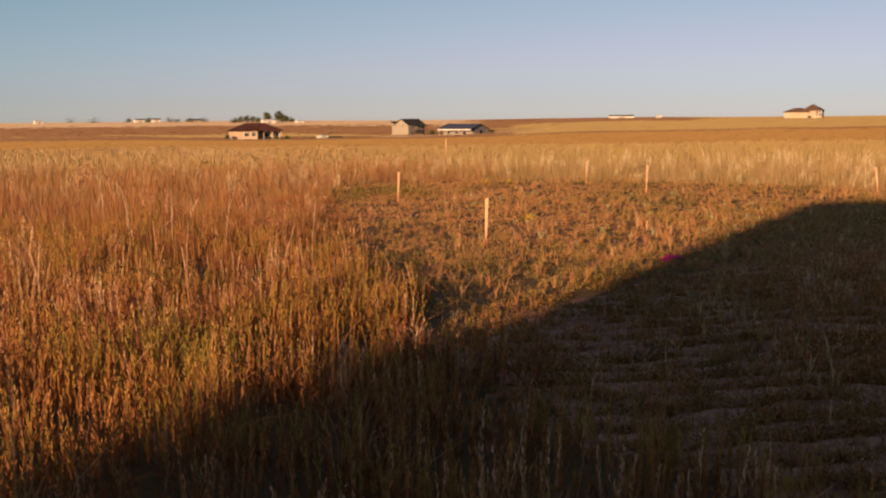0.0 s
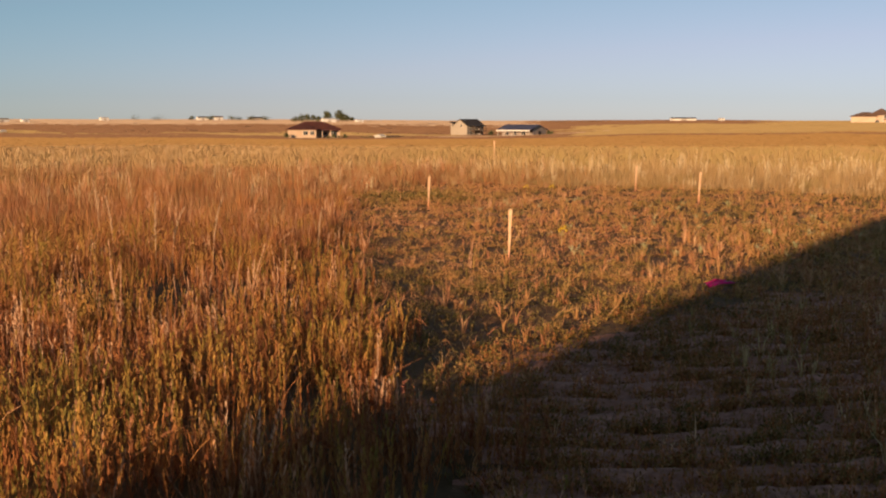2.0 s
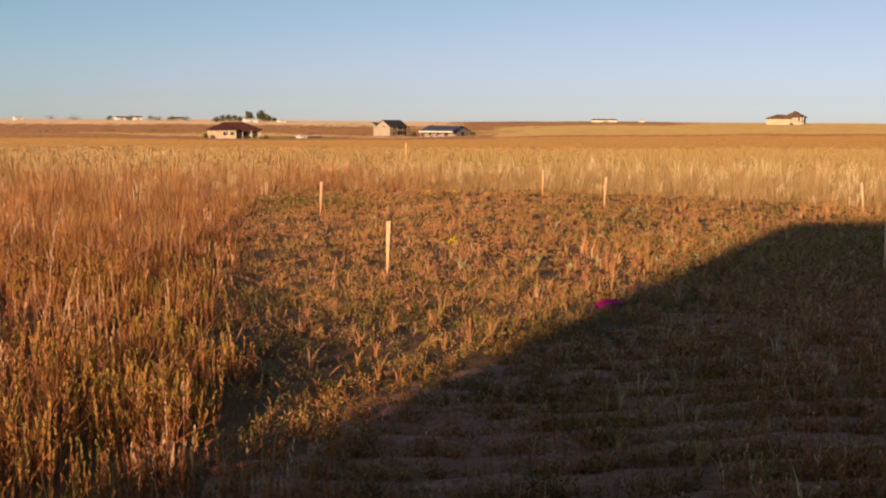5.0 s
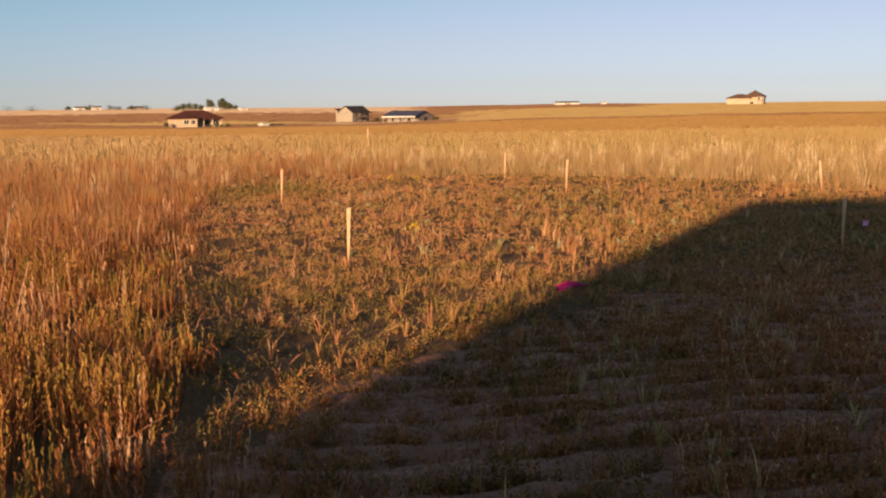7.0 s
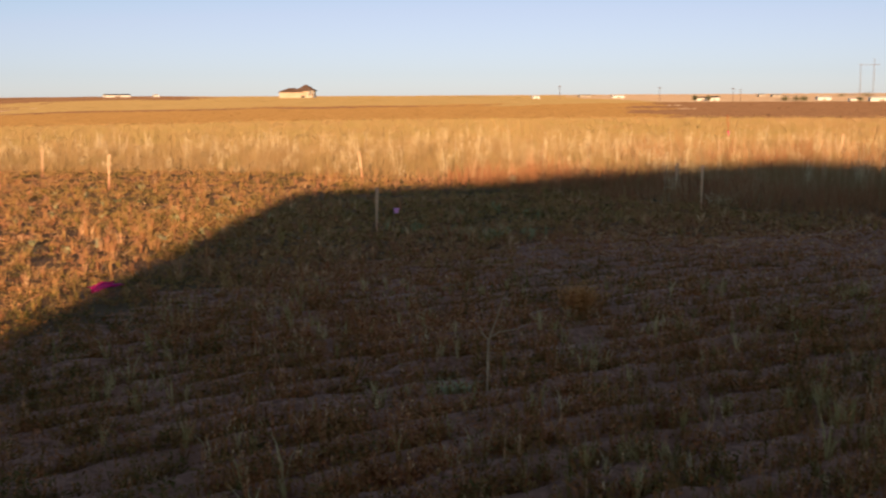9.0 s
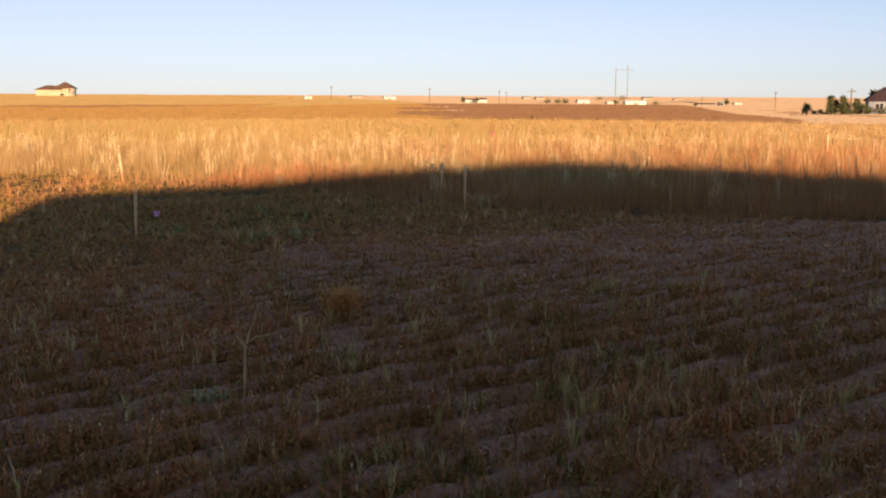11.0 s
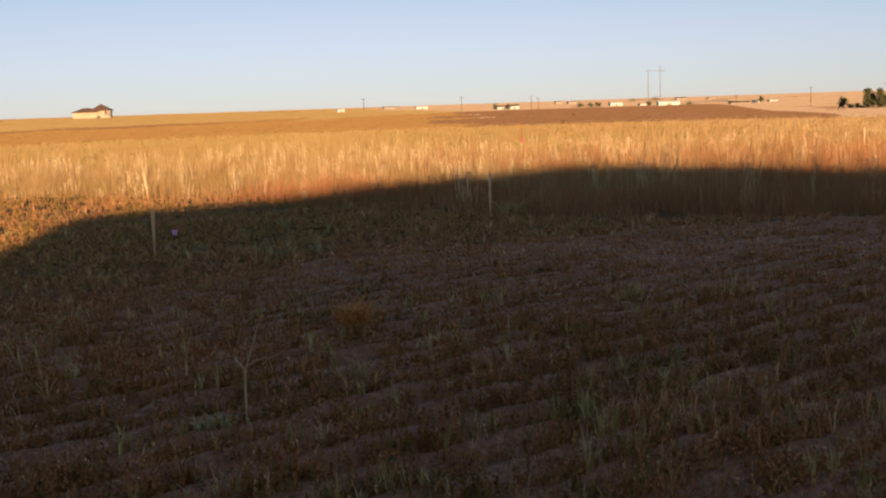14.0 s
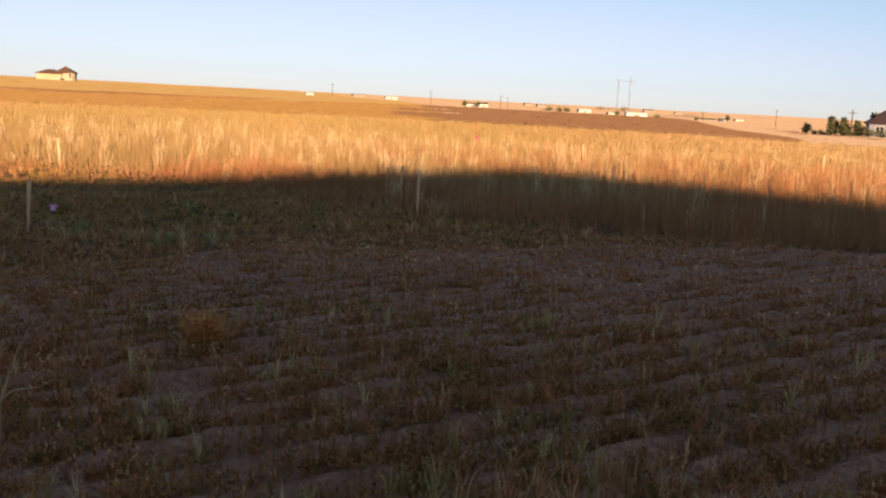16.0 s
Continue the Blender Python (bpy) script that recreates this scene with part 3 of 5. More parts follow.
        lean = lean + rng.normal(0, 0.14, lean.shape)
        a = blades(p, lean, h[i] * fac, t[i] + rng.normal(0, 0.05, len(p)), 0.4 + 0.35 * t[i], 0.010)
        e = c[(rng.uniform(0, 1, len(c)) < np.interp(c[:, 0], [-2, 3], [0.026, 0.06])) & (wob(c[:, 0], c[:, 1], 2.1, 15) > -0.25)]
        e = np.repeat(e, 7, 0) + rng.normal(0, 0.05, (len(e) * 7, 2))
        d = plumes(e, tall_height(e) * rng.uniform(0.9, 1.65, len(e)), rng.normal(0, 0.08, (len(e), 2)), rng.uniform(0.8, 1.0, len(e)) + 0.1 * (e[:, 0] > 2), rng.uniform(0.6, 0.85, len(e)), 10, 0.10, 0.012, 0.22, 0.009, 0.25)
        return [a, d]

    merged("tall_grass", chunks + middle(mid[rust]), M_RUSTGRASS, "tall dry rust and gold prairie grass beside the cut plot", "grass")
    merged("tall_grass", middle(mid[russet]), M_SHADE_RUSSET, "tall grass by the stubble rows, reddened for the shadow on it", "grass")
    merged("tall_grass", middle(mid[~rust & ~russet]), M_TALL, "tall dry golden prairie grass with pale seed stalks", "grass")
    # far grass up to the crest
    far = tall_only(clumped(scatter(34000, 34, 78, -66, 33), 2.5, 0.5))
    hf = tall_height(far) * rng.uniform(0.45, 0.9, len(far))
    tf = 0.14 + 0.5 * patch_tone(far) + 0.2 * np.clip((4 - far[:, 0]) / 14, 0, 1) + 0.25 * np.clip((1.25 * far[:, 0] - far[:, 1] - 5) / 20, 0, 1)
    p, lean, fac, i = bunched(far, 11, rng.uniform(0.15, 0.4, len(far)), 0.5)
    merged("tall_grass", [blades(p, lean, hf[i] * fac, tf[i] + rng.normal(0, 0.04, len(p)), tf[i] + 0.1, 0.030)], M_TALL, "distant tall golden grass reaching the crest of the field", "grass")


def mounds(c, radius, height, tone, leaves, length, width):
    """Low rounded weeds: small leaves over the dome of each plant."""
    n = len(c) * leaves
    i = np.repeat(np.arange(len(c)), leaves)
    a, rho = rng.uniform(0, 2 * np.pi, n), np.sqrt(rng.uniform(0, 1, n))
    bumpy = 1 + 0.35 * np.sin(3 * a + i) * rho
    x, y = c[i, 0] + radius[i] * bumpy * rho * np.cos(a), c[i, 1] + radius[i] * bumpy * rho * np.sin(a)
    z = ground_z(c[:, 0], c[:, 1])[i] + height[i] * np.sqrt(1.02 - rho * rho) * rng.uniform(0.25, 1.1, n)
    P = np.column_stack([x, y, z])
    la = a + rng.normal(0, 1.0, n)
    d = np.column_stack([np.cos(la), np.sin(la), rng.uniform(0.0, 1.5, n)])
    d /= np.linalg.norm(d, axis=1, keepdims=True)
    l = length * rng.uniform(0.6, 1.5, n)
    roll = rng.uniform(-0.9, 0.9, n)
    w = np.column_stack([-np.sin(la) * np.cos(roll), np.cos(la) * np.cos(roll), np.sin(roll)]) * (width * 0.5 * rng.uniform(0.6, 1.4, n))[:, None]
    mid = P + d * (l * 0.5)[:, None]
    V = np.stack([P, mid - w, mid + w, P + d * l[:, None]], 1).reshape(-1, 3)
    k = np.arange(n)[:, None] * 4
    return V, np.concatenate([np.concatenate([k, k + 1, k + 2], 1), np.concatenate([k + 2, k + 1, k + 3], 1)]), np.repeat(tone[i] + rng.normal(0, 0.07, n), 4)


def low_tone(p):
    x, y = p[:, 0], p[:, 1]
    # plants at the near left darkened, putting the shade there into their tone
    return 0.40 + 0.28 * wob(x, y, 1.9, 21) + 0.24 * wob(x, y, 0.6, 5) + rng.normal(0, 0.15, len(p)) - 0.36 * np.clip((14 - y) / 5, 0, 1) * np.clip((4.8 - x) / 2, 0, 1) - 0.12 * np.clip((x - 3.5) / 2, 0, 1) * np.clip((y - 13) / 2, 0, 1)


def build_low():
    p = clumped(scatter(27000, 3, 31, -47, 16), 0.8, 0.16, 3.0)
    p = np.concatenate([p, scatter(1500, 4, 11, -30, 20)])
    p = p[in_plot(*ragged(p[:, 0], p[:, 1]))]
    p = p[rng.uniform(0, 1, len(p)) > stubble_amount(p[:, 0], p[:, 1])]
    gap = np.clip((13 - p[:, 1]) / 3, 0, 1) * np.clip((3.4 - p[:, 0]) / 1.5, 0, 1) * np.clip(0.35 + 1.2 * wob(p[:, 0], p[:, 1], 0.7, 16), 0, 0.85)
    p = p[rng.uniform(0, 1, len(p)) > gap]
    size = np.clip(rng.lognormal(-0.15, 0.5, len(p)), 0.3, 2.6) * (1 + 0.35 * wob(p[:, 0], p[:, 1], 1.3, 2))
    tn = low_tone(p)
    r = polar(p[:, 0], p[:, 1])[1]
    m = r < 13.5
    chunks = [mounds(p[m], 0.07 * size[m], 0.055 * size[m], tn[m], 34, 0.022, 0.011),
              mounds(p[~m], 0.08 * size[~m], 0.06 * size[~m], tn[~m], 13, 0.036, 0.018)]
    # upright sprigs out of the mounds
    q = p[rng.uniform(0, 1, len(p)) < 0.42]
    q = np.repeat(q, 3, 0) + rng.normal(0, 0.05, (len(q) * 3, 2))
    chunks.append(plumes(q, rng.uniform(0.05, 0.16, len(q)), rng.normal(0, 0.25, (len(q), 2)), low_tone(q), low_tone(q) + 0.2, 7, 0.034, 0.010, 0.6))
    # bunches of taller straw and olive grass here and there
    q = p[rng.uniform(0, 1, len(p)) < 0.03]
    chunks.append(tufts(q, rng.uniform(0.10, 0.24, len(q)), rng.uniform(0.0, 0.95, len(q)), 12, 0.006, spread=0.5))
    f = p[rng.uniform(0, 1, len(p)) < 0.3]
    chunks.append(fallen(f, rng.uniform(0.05, 0.16, len(f)), rng.uniform(0.4, 0.95, len(f)), 0.0045))
    # straw and olive tufts in the hollow between the rows and the standing grass
    g = np.column_stack([rng.uniform(3.5, 14, 2200), rng.uniform(10.5, 18, 2200)])
    g = g[in_plot(g[:, 0], g[:, 1]) & (stubble_amount(g[:, 0], g[:, 1]) < 0.5) & (0.35 + 0.6 * wob(g[:, 0], g[:, 1], 1.4, 19) > rng.uniform(0, 1, len(g)))]
    chunks.append(tufts(g, rng.uniform(0.07, 0.22, len(g)), rng.uniform(0.15, 1.0, len(g)), 14, 0.010, spread=0.6))
    # brown mounds; like the tufts, their tones brighten and warm the shaded hollow
    g = np.column_stack([rng.uniform(4, 15, 5200), rng.uniform(9.5, 18.5, 5200)])
    g = g[in_plot(g[:, 0], g[:, 1]) & (stubble_amount(g[:, 0], g[:, 1]) < rng.uniform(0.2, 1, len(g)))]
    chunks.append(mounds(g, rng.uniform(0.05, 0.14, len(g)), rng.uniform(0.03, 0.10, len(g)), rng.uniform(0.35, 0.8, len(g)) - 0.25 * np.clip((g[:, 1] - 12.5) / 2, 0, 1), 12, 0.042, 0.02))
    # upright straw tufts all over the mown plot
    g = np.column_stack([rng.uniform(0.5, 9, 1500), rng.uniform(9, 24, 1500)])
    g = g[in_plot(g[:, 0], g[:, 1]) & (stubble_amount(g[:, 0], g[:, 1]) < 0.3) & (0.4 + 0.8 * wob(g[:, 0], g[:, 1], 1.1, 29) > rng.uniform(0, 1, len(g)))]
    chunks.append(tufts(g, rng.uniform(0.08, 0.22, len(g)), rng.uniform(0.02, 0.9, len(g)), 13, 0.008, spread=0.6))
    # green patch by the second stake
    g = np.column_stack([rng.normal(-0.7, 0.7, 200), rng.normal(24.4, 0.9, 200)])
    chunks.append(mounds(g, rng.uniform(0.06, 0.16, 200), rng.uniform(0.07, 0.18, 200), rng.uniform(0.02, 0.42, 200), 24, 0.055, 0.02))
    # uneven margin towards the standing grass
    g = np.column_stack([rng.uniform(5, 15, 5200), rng.uniform(11, 26, 5200)])
    g = g[in_plot(g[:, 0], g[:, 1]) & ~in_plot(g[:, 0] + 1.0, g[:, 1] + 1.0) & (0.4 + 0.6 * wob(g[:, 0], g[:, 1], 1.2, 6) > rng.uniform(0, 1, len(g)))]
    chunks.append(plumes(g, rng.uniform(0.08, 0.36, len(g)), rng.normal(0, 0.2, (len(g), 2)), low_tone(g), low_tone(g) + 0.15, 11, 0.07, 0.011, 0.5))
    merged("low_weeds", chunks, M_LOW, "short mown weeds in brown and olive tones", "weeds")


def row_line(x, k):
    return k * ROW + 0.5 * ROW - 0.05 * wob(x, x * 0, 5, 1)


def build_stubble():
    # low weeds gathered along the rows, in broken runs, with bare soil between
    n = 120000
    x, k = rng.uniform(-1, 26, n), rng.integers(-2, 46, n)
    p = np.column_stack([x, row_line(x, k) + rng.normal(0, 0.062, n)])
    run = 0.5 + 0.75 * wob(x, k * 0.9, 0.75, 4) + 0.35 * wob(x, p[:, 1], 3.3, 8)
    keep = (stubble_amount(x, p[:, 1]) > rng.uniform(0, 1, n)) & (rng.uniform(0, 1, n) < (0.22 + 0.78 * np.clip(run, 0, 1)) * np.interp(x, [3.5, 5.5], [1, 0.85])) & in_plot(*ragged(x, p[:, 1]))
    p = p[keep]
    az, r = polar(p[:, 0], p[:, 1])
    p = p[(az > -72) & (az < 32) & (r > 1.5) & (rng.uniform(0, 1, len(p)) < np.interp(r, [7, 9, 12, 22], [1, 0.8, 0.56, 0.36]))]
    r = polar(p[:, 0], p[:, 1])[1]
    size = np.clip(rng.lognormal(-0.15, 0.5, len(p)), 0.3, 2.4)
    # rows farther out and to the right toned lighter to lift their shade
    tn = 0.26 + 0.14 * np.clip((p[:, 0] - 3.5) / 2, 0, 1) + 0.3 * np.clip((r - 8) / 5, 0, 1) + 0.22 * wob(p[:, 0], p[:, 1], 2.3, 5) + 0.24 * wob(p[:, 0], p[:, 1], 0.5, 12) + rng.normal(0, 0.14, len(p))
    m = r < 8.5
    chunks = [mounds(p[m], 0.055 * size[m], 0.078 * size[m], tn[m], 24, 0.024, 0.011), mounds(p[~m], 0.062 * size[~m], 0.05 * size[~m], tn[~m], 9, 0.032, 0.017)]
    q = p[rng.uniform(0, 1, len(p)) < np.interp(r, [6, 12], [0.85, 0.15])]
    q = np.repeat(q, 2, 0) + rng.normal(0, 0.045, (len(q) * 2, 2))
    chunks.append(plumes(q, rng.uniform(0.05, 0.16, len(q)), rng.normal(0, 0.22, (len(q), 2)), 0.5 + 0.3 * wob(q[:, 0], q[:, 1], 0.8, 3) + rng.normal(0, 0.22, len(q)), rng.uniform(0.1, 0.5, len(q)), 8, 0.03, 0.009, 0.5))
    # pale dry stalks
    q = p[rng.uniform(0, 1, len(p)) < 0.07]
    chunks.append(tufts(q, rng.uniform(0.06, 0.17, len(q)), rng.uniform(0.75, 1.05, len(q)), 5, 0.0055, spread=0.45))
    q = p[(rng.uniform(0, 1, len(p)) < 0.17) & (p[:, 0] > 2.5) & (r < 12) & (wob(p[:, 0], p[:, 1], 1.6, 22) > -0.1)]
    q = np.repeat(q, 3, 0) + rng.normal(0, 0.03, (len(q) * 3, 2))
    chunks.append(plumes(q, rng.uniform(0.09, 0.23, len(q)), rng.normal(0, 0.16, (len(q), 2)), rng.uniform(0.0, 1.0, len(q)), rng.uniform(0.1, 0.5, len(q)), 12, 0.034, 0.008, 0.4))
    # a greener, taller stretch and pale tufts
    g = np.column_stack([rng.normal(5.0, 0.9, 420), rng.normal(5.8, 0.5, 420)])
    g = g[(stubble_amount(g[:, 0], g[:, 1]) > 0.5) & (0.5 + 0.6 * wob(g[:, 0], g[:, 1] * 1.5, 0.8, 7) > rng.uniform(0, 1, len(g)))]
    chunks.append(plumes(g, rng.uniform(0.07, 0.19, len(g)), rng.normal(0, 0.2, (len(g), 2)), rng.uniform(-0.1, 0.3, len(g)), rng.uniform(0.0, 0.3, len(g)), 14, 0.04, 0.008, 0.6))
    for x, y, sx, sy, n, hi in ((5.95, 5.3, 0.3, 0.18, 34, 0.20), (5.7, 5.85, 0.22, 0.14, 46, 0.19), (6.5, 5.9, 0.35, 0.12, 34, 0.17), (4.9, 5.2, 0.3, 0.12, 30, 0.16), (6.9, 6.8, 0.4, 0.15, 34, 0.17)):
        g = np.column_stack([rng.normal(x, sx, n), rng.normal(y, sy, n)])
        chunks.append(tufts(g, rng.uniform(0.08, hi, n), rng.uniform(0.6, 1.0, n), 7, 0.005, spread=0.5))
    # small stray plants on the bare soil
    g = scatter(4300, 1.6, 14, -66, 16)
    g = g[(stubble_amount(g[:, 0], g[:, 1]) > 0.5) & in_plot(*ragged(g[:, 0], g[:, 1])) & (rng.uniform(0, 1, len(g)) < 0.45 + 0.7 * wob(g[:, 0], g[:, 1], 1.1, 13))]
    chunks.append(mounds(g, rng.uniform(0.02, 0.05, len(g)), rng.uniform(0.02, 0.06, len(g)), rng.uniform(-0.1, 0.75, len(g)), 14, 0.022, 0.009))
    merged("crop_stubble", chunks, M_STUB, "rows of cut crop stubble and small weeds on bare soil", "stubble")


M_FAR = {3: plant_mat("far_gold_grass", [(0, (0.20, 0.118, 0.04)), (0.5, (0.25, 0.15, 0.052)), (1, (0.31, 0.19, 0.07))]),
         4: plant_mat("far_brown_weeds", [(0, (0.135, 0.077, 0.042)), (0.5, (0.162, 0.092, 0.051)), (1, (0.19, 0.11, 0.062))]),
         5: plant_mat("far_olive_grass", [(0, (0.23, 0.165, 0.068)), (0.5, (0.27, 0.195, 0.084)), (1, (0.31, 0.225, 0.10))]),
         # this tan is greyed as well, in place of haze over the distance
         6: plant_mat("far_tan_grass", [(0, (0.28, 0.212, 0.152)), (0.5, (0.315, 0.24, 0.174)), (1, (0.35, 0.27, 0.20))])}


def build_far_fields():
    """Low standing cover over the far fields, in longer strips with distance."""
    for code, label in ((3, "far golden grass on the falling slope"), (4, "far brown weedy fields"), (5, "far olive and gold pasture"), (6, "tan fields towards the horizon, paled in colour for haze")):
        vs, ts = [], []
        for r0, r1, n, h, w in ((76, 160, 60000, 0.30, 0.5), (160, 330, 40000, 0.34, 2.4), (330, 800, 26000, 0.5, 8.0), (800, 2000, 15000, 0.7, 24.0), (2000, 4400, 5000, 1.2, 60.0)):
            r = rng.uniform(r0, r1, n)
            a = np.radians(rng.uniform(-72, 40, n))
            x, y = CX - r * np.sin(a), CY + r * np.cos(a)
            k = field_code(x, y) == code
            x, y, m = x[k], y[k], int(k.sum())
            # strips stand square to the sun, added so the flat fields read brighter
            t = rng.normal(-radians(AZ), 0.3, m)
            ww, hh = w * rng.uniform(0.4, 1.2, m), h * rng.uniform(0.6, 1.1, m)
            dx, dy = np.cos(t) * ww / 2, np.sin(t) * ww / 2
            z0, z1 = land_z(x - dx, y - dy), land_z(x + dx, y + dy)
            s0, s1 = rng.uniform(0.75, 1.0, m), rng.uniform(0.75, 1.0, m)
            vs.append(np.stack([np.column_stack([x - dx, y - dy, z0 - 0.1]), np.column_stack([x + dx, y + dy, z1 - 0.1]),
                                np.column_stack([x + dx * 0.85, y + dy * 0.85, z1 + hh * s1]), np.column_stack([x - dx * 0.85, y - dy * 0.85, z0 + hh * s0])], 1).reshape(-1, 3))
            ts.append(np.repeat(rng.normal(0.5, 0.06, m), 4))
        V = np.concatenate(vs)
        tri_mesh("field_grass", V, np.arange(len(V)).reshape(-1, 4), M_FAR[code], np.concatenate(ts), "stuff", label, "grass")


def build_behind():
    """The same grass and weeds go on, thinner, round and behind the start of the walk."""
    p = np.column_stack([rng.uniform(-10, 12, 8000), rng.uniform(-6, 3, 8000)])
    az, r = polar(p[:, 0], p[:, 1])
    p = p[(np.abs(az) > 76) & ((p[:, 1] < 1.2) | (p[:, 0] < -0.45 * p[:, 1] - 0.5)) & (np.hypot(p[:, 0], p[:, 1]) > 0.35)]
    cut = in_plot(p[:, 0], p[:, 1])
    h = np.where(cut, rng.uniform(0.05, 0.14, len(p)), tall_height(p) * rng.uniform(0.5, 1.0, len(p)))
    merged("tall_grass", [tufts(p, h, tone_at(p), 7, 0.009, spread=0.6)], M_RUSTGRASS, "dry rust grass and weeds at the start of the walk", "grass")
    x, k = rng.uniform(0, 17, 11000), rng.integers(-26, 8, 11000)
    p = np.column_stack([x, row_line(x, k) + rng.normal(0, 0.062, len(x))])
    az, r = polar(p[:, 0], p[:, 1])
    p = p[in_plot(p[:, 0], p[:, 1]) & ((az < -72) | (az > 32) | (p[:, 1] < -0.5)) & (0.6 + 0.6 * wob(p[:, 0], k * 0.9, 0.75, 4) > rng.uniform(0, 1, len(x)))]
    merged("crop_stubble", [mounds(p, rng.uniform(0.03, 0.08, len(p)), rng.uniform(0.03, 0.1, len(p)), rng.uniform(0.1, 0.7, len(p)), 9, 0.035, 0.016)], M_STUB, "stubble rows going on at the start of the walk", "stubble")


build_far_fields()
build_tall()
build_behind()
build_low()
build_stubble()

# ---------------------------------------------------------------- small things
def part(name, bm, mat, parent=None, label="", smooth=False):
    me = bpy.data.meshes.new(name)
    bm.to_mesh(me)
    bm.free()
    me.materials.append(mat)
    if smooth:
        for p in me.polygons:
            p.use_smooth = True
    ob = new(name, me)
    if parent is not None:
        ob.parent = parent
    if label:
        ob["label"] = label
    return ob


def box(bm, x0, x1, y0, y1, z0, z1):
    v = [bm.verts.new((x, y, z)) for z in (z0, z1) for y in (y0, y1) for x in (x0, x1)]
    for f in ((0, 2, 3, 1), (4, 5, 7, 6), (0, 1, 5, 4), (2, 6, 7, 3), (0, 4, 6, 2), (1, 3, 7, 5)):
        bm.faces.new([v[i] for i in f])
    return bm


def tube(bm, points, r0, r1, n=6):
    """A tapered tube along a line of points."""
    rings = []
    m = len(points)
    for i, p in enumerate(points):
        p = Vector(p)
        d = (Vector(points[min(i + 1, m - 1)]) - Vector(points[max(i - 1, 0)])).normalized()
        s = d.orthogonal().normalized()
        t = d.cross(s)
        r = r0 + (r1 - r0) * i / (m - 1)
        rings.append([bm.verts.new(p + (s * math.cos(2 * math.pi * k / n) + t * math.sin(2 * math.pi * k / n)) * r) for k in range(n)])
    for a, b in zip(rings, rings[1:]):
        for k in range(n):
            bm.faces.new((a[k], a[(k + 1) % n], b[(k + 1) % n], b[k]))
    bm.faces.new(rings[0][::-1])
    bm.faces.new(rings[-1])
    return bm


def gz(x, y):
    return float(ground_z(np.array([x], float), np.array([y], float))[0])


def stake(x, y, h, lean_x=0.0, lean_y=0.0, turn=0.0, w=0.046):
    h -= min(gz(x, y), 0.0) if y < 40 else 0.0      # the tops stand at h over the level of the plot
    bm = box(bmesh.new(), -w / 2, w / 2, -0.007, 0.007, -0.12, h)
    for v in bm.verts:
        if v.co.z < 0:
            v.co.x *= 0.15
        else:
            v.co.z += 0.006 * (1 if v.co.x > 0 else -1)
    bmesh.ops.bevel(bm, geom=bm.edges[:], offset=0.0015, segments=1, affect='EDGES')
    ob = part("wooden_stake", bm, M_WOOD)
    ob.matrix_world = pose(x, y, min(gz(x, y), 0.0) if y < 40 else gz(x, y), lean_y, lean_x, turn)
    return tagged(ob, "pale wooden lath survey stake driven into the weedy ground", "stake", "survey stakes")


for args in [(0.995, 13.63, 0.66, 1.4, 0, -8), (-0.27, 21.46, 0.64, 2.2, 0, 5), (4.41, 27.07, 0.62, 1.5, 0, 10), (5.01, 22.72, 0.67, 2.6, 0, -5), (9.9, 22.4, 0.60, -6, 0, -30),
             (6.65, 14.30, 0.605, 1.5, 0, -40), (11.76, 14.39, 0.70, 0.3, 0, -40), (13.55, 17.15, 0.53, 0.5, 0, -50), (24.6, 23.7, 0.62, -3, 0, -40), (28.86, 19.09, 0.70, 0, 0, -30),
             (1.4, 46.0, 0.85, 0, 0, 0)]:
    stake(*args)

# ---------------------------------------------------------------- flags, twig and odd plants
def root(name, x, y, label, category, group="", turn=0.0, z=None):
    ob = new(name)
    ob.empty_display_size = 0.2
    ob.matrix_world = pose(x, y, gz(x, y) if z is None else z, 0, 0, turn)
    return tagged(ob, label, category, group)


def cloth(size_x, size_y, bend, seed, n=7):
    """A small crumpled sheet with thickness."""
    r = random.Random(seed)
    ph = [r.uniform(0, 6) for _ in range(4)]
    bm = bmesh.new()
    grid = [[None] * n for _ in range(n)]
    for i in range(n):
        for j in range(n):
            u, v = i / (n - 1) - 0.5, j / (n - 1) - 0.5
            z = bend * (math.sin(7 * u + ph[0]) + math.sin(6 * v + ph[1]) + 0.6 * math.sin(11 * (u + v) + ph[2])) / 2.6
            grid[i][j] = bm.verts.new((u * size_x * (1 + 0.2 * math.sin(5 * v + ph[3])), v * size_y, z))
    for i in range(n - 1):
        for j in range(n - 1):
            bm.faces.new((grid[i][j], grid[i + 1][j], grid[i + 1][j + 1], grid[i][j + 1]))
    bmesh.ops.solidify(bm, geom=bm.faces[:], thickness=0.003)
    return bm


flag = part("marking_flag", cloth(0.27, 0.13, 0.022, 3), M_PINK, smooth=True)
flag.matrix_world = pose(3.0, 11.78, gz(3.0, 11.78) + 0.095, 14, -5, 20)
tagged(flag, "crumpled bright pink marking flag lying on the weeds", "flag")

pin = root("pin_flag", 6.86, 14.25, "small violet marking flag on a thin wire", "flag")
part("wire", tube(bmesh.new(), [(0, 0, -0.05), (0.004, 0, 0.2), (0, 0, 0.37)], 0.002, 0.002), M_WIRE, pin)
p = part("flag_sheet", cloth(0.066, 0.062, 0.012, 5), M_PURPLE, pin)
p.matrix_local = pose(0.035, 0, 0.335, 90, 0, -20)

rod = root("marker_rod", 26.2, 30.1, "thin red marker rod standing in tall grass", "rod")
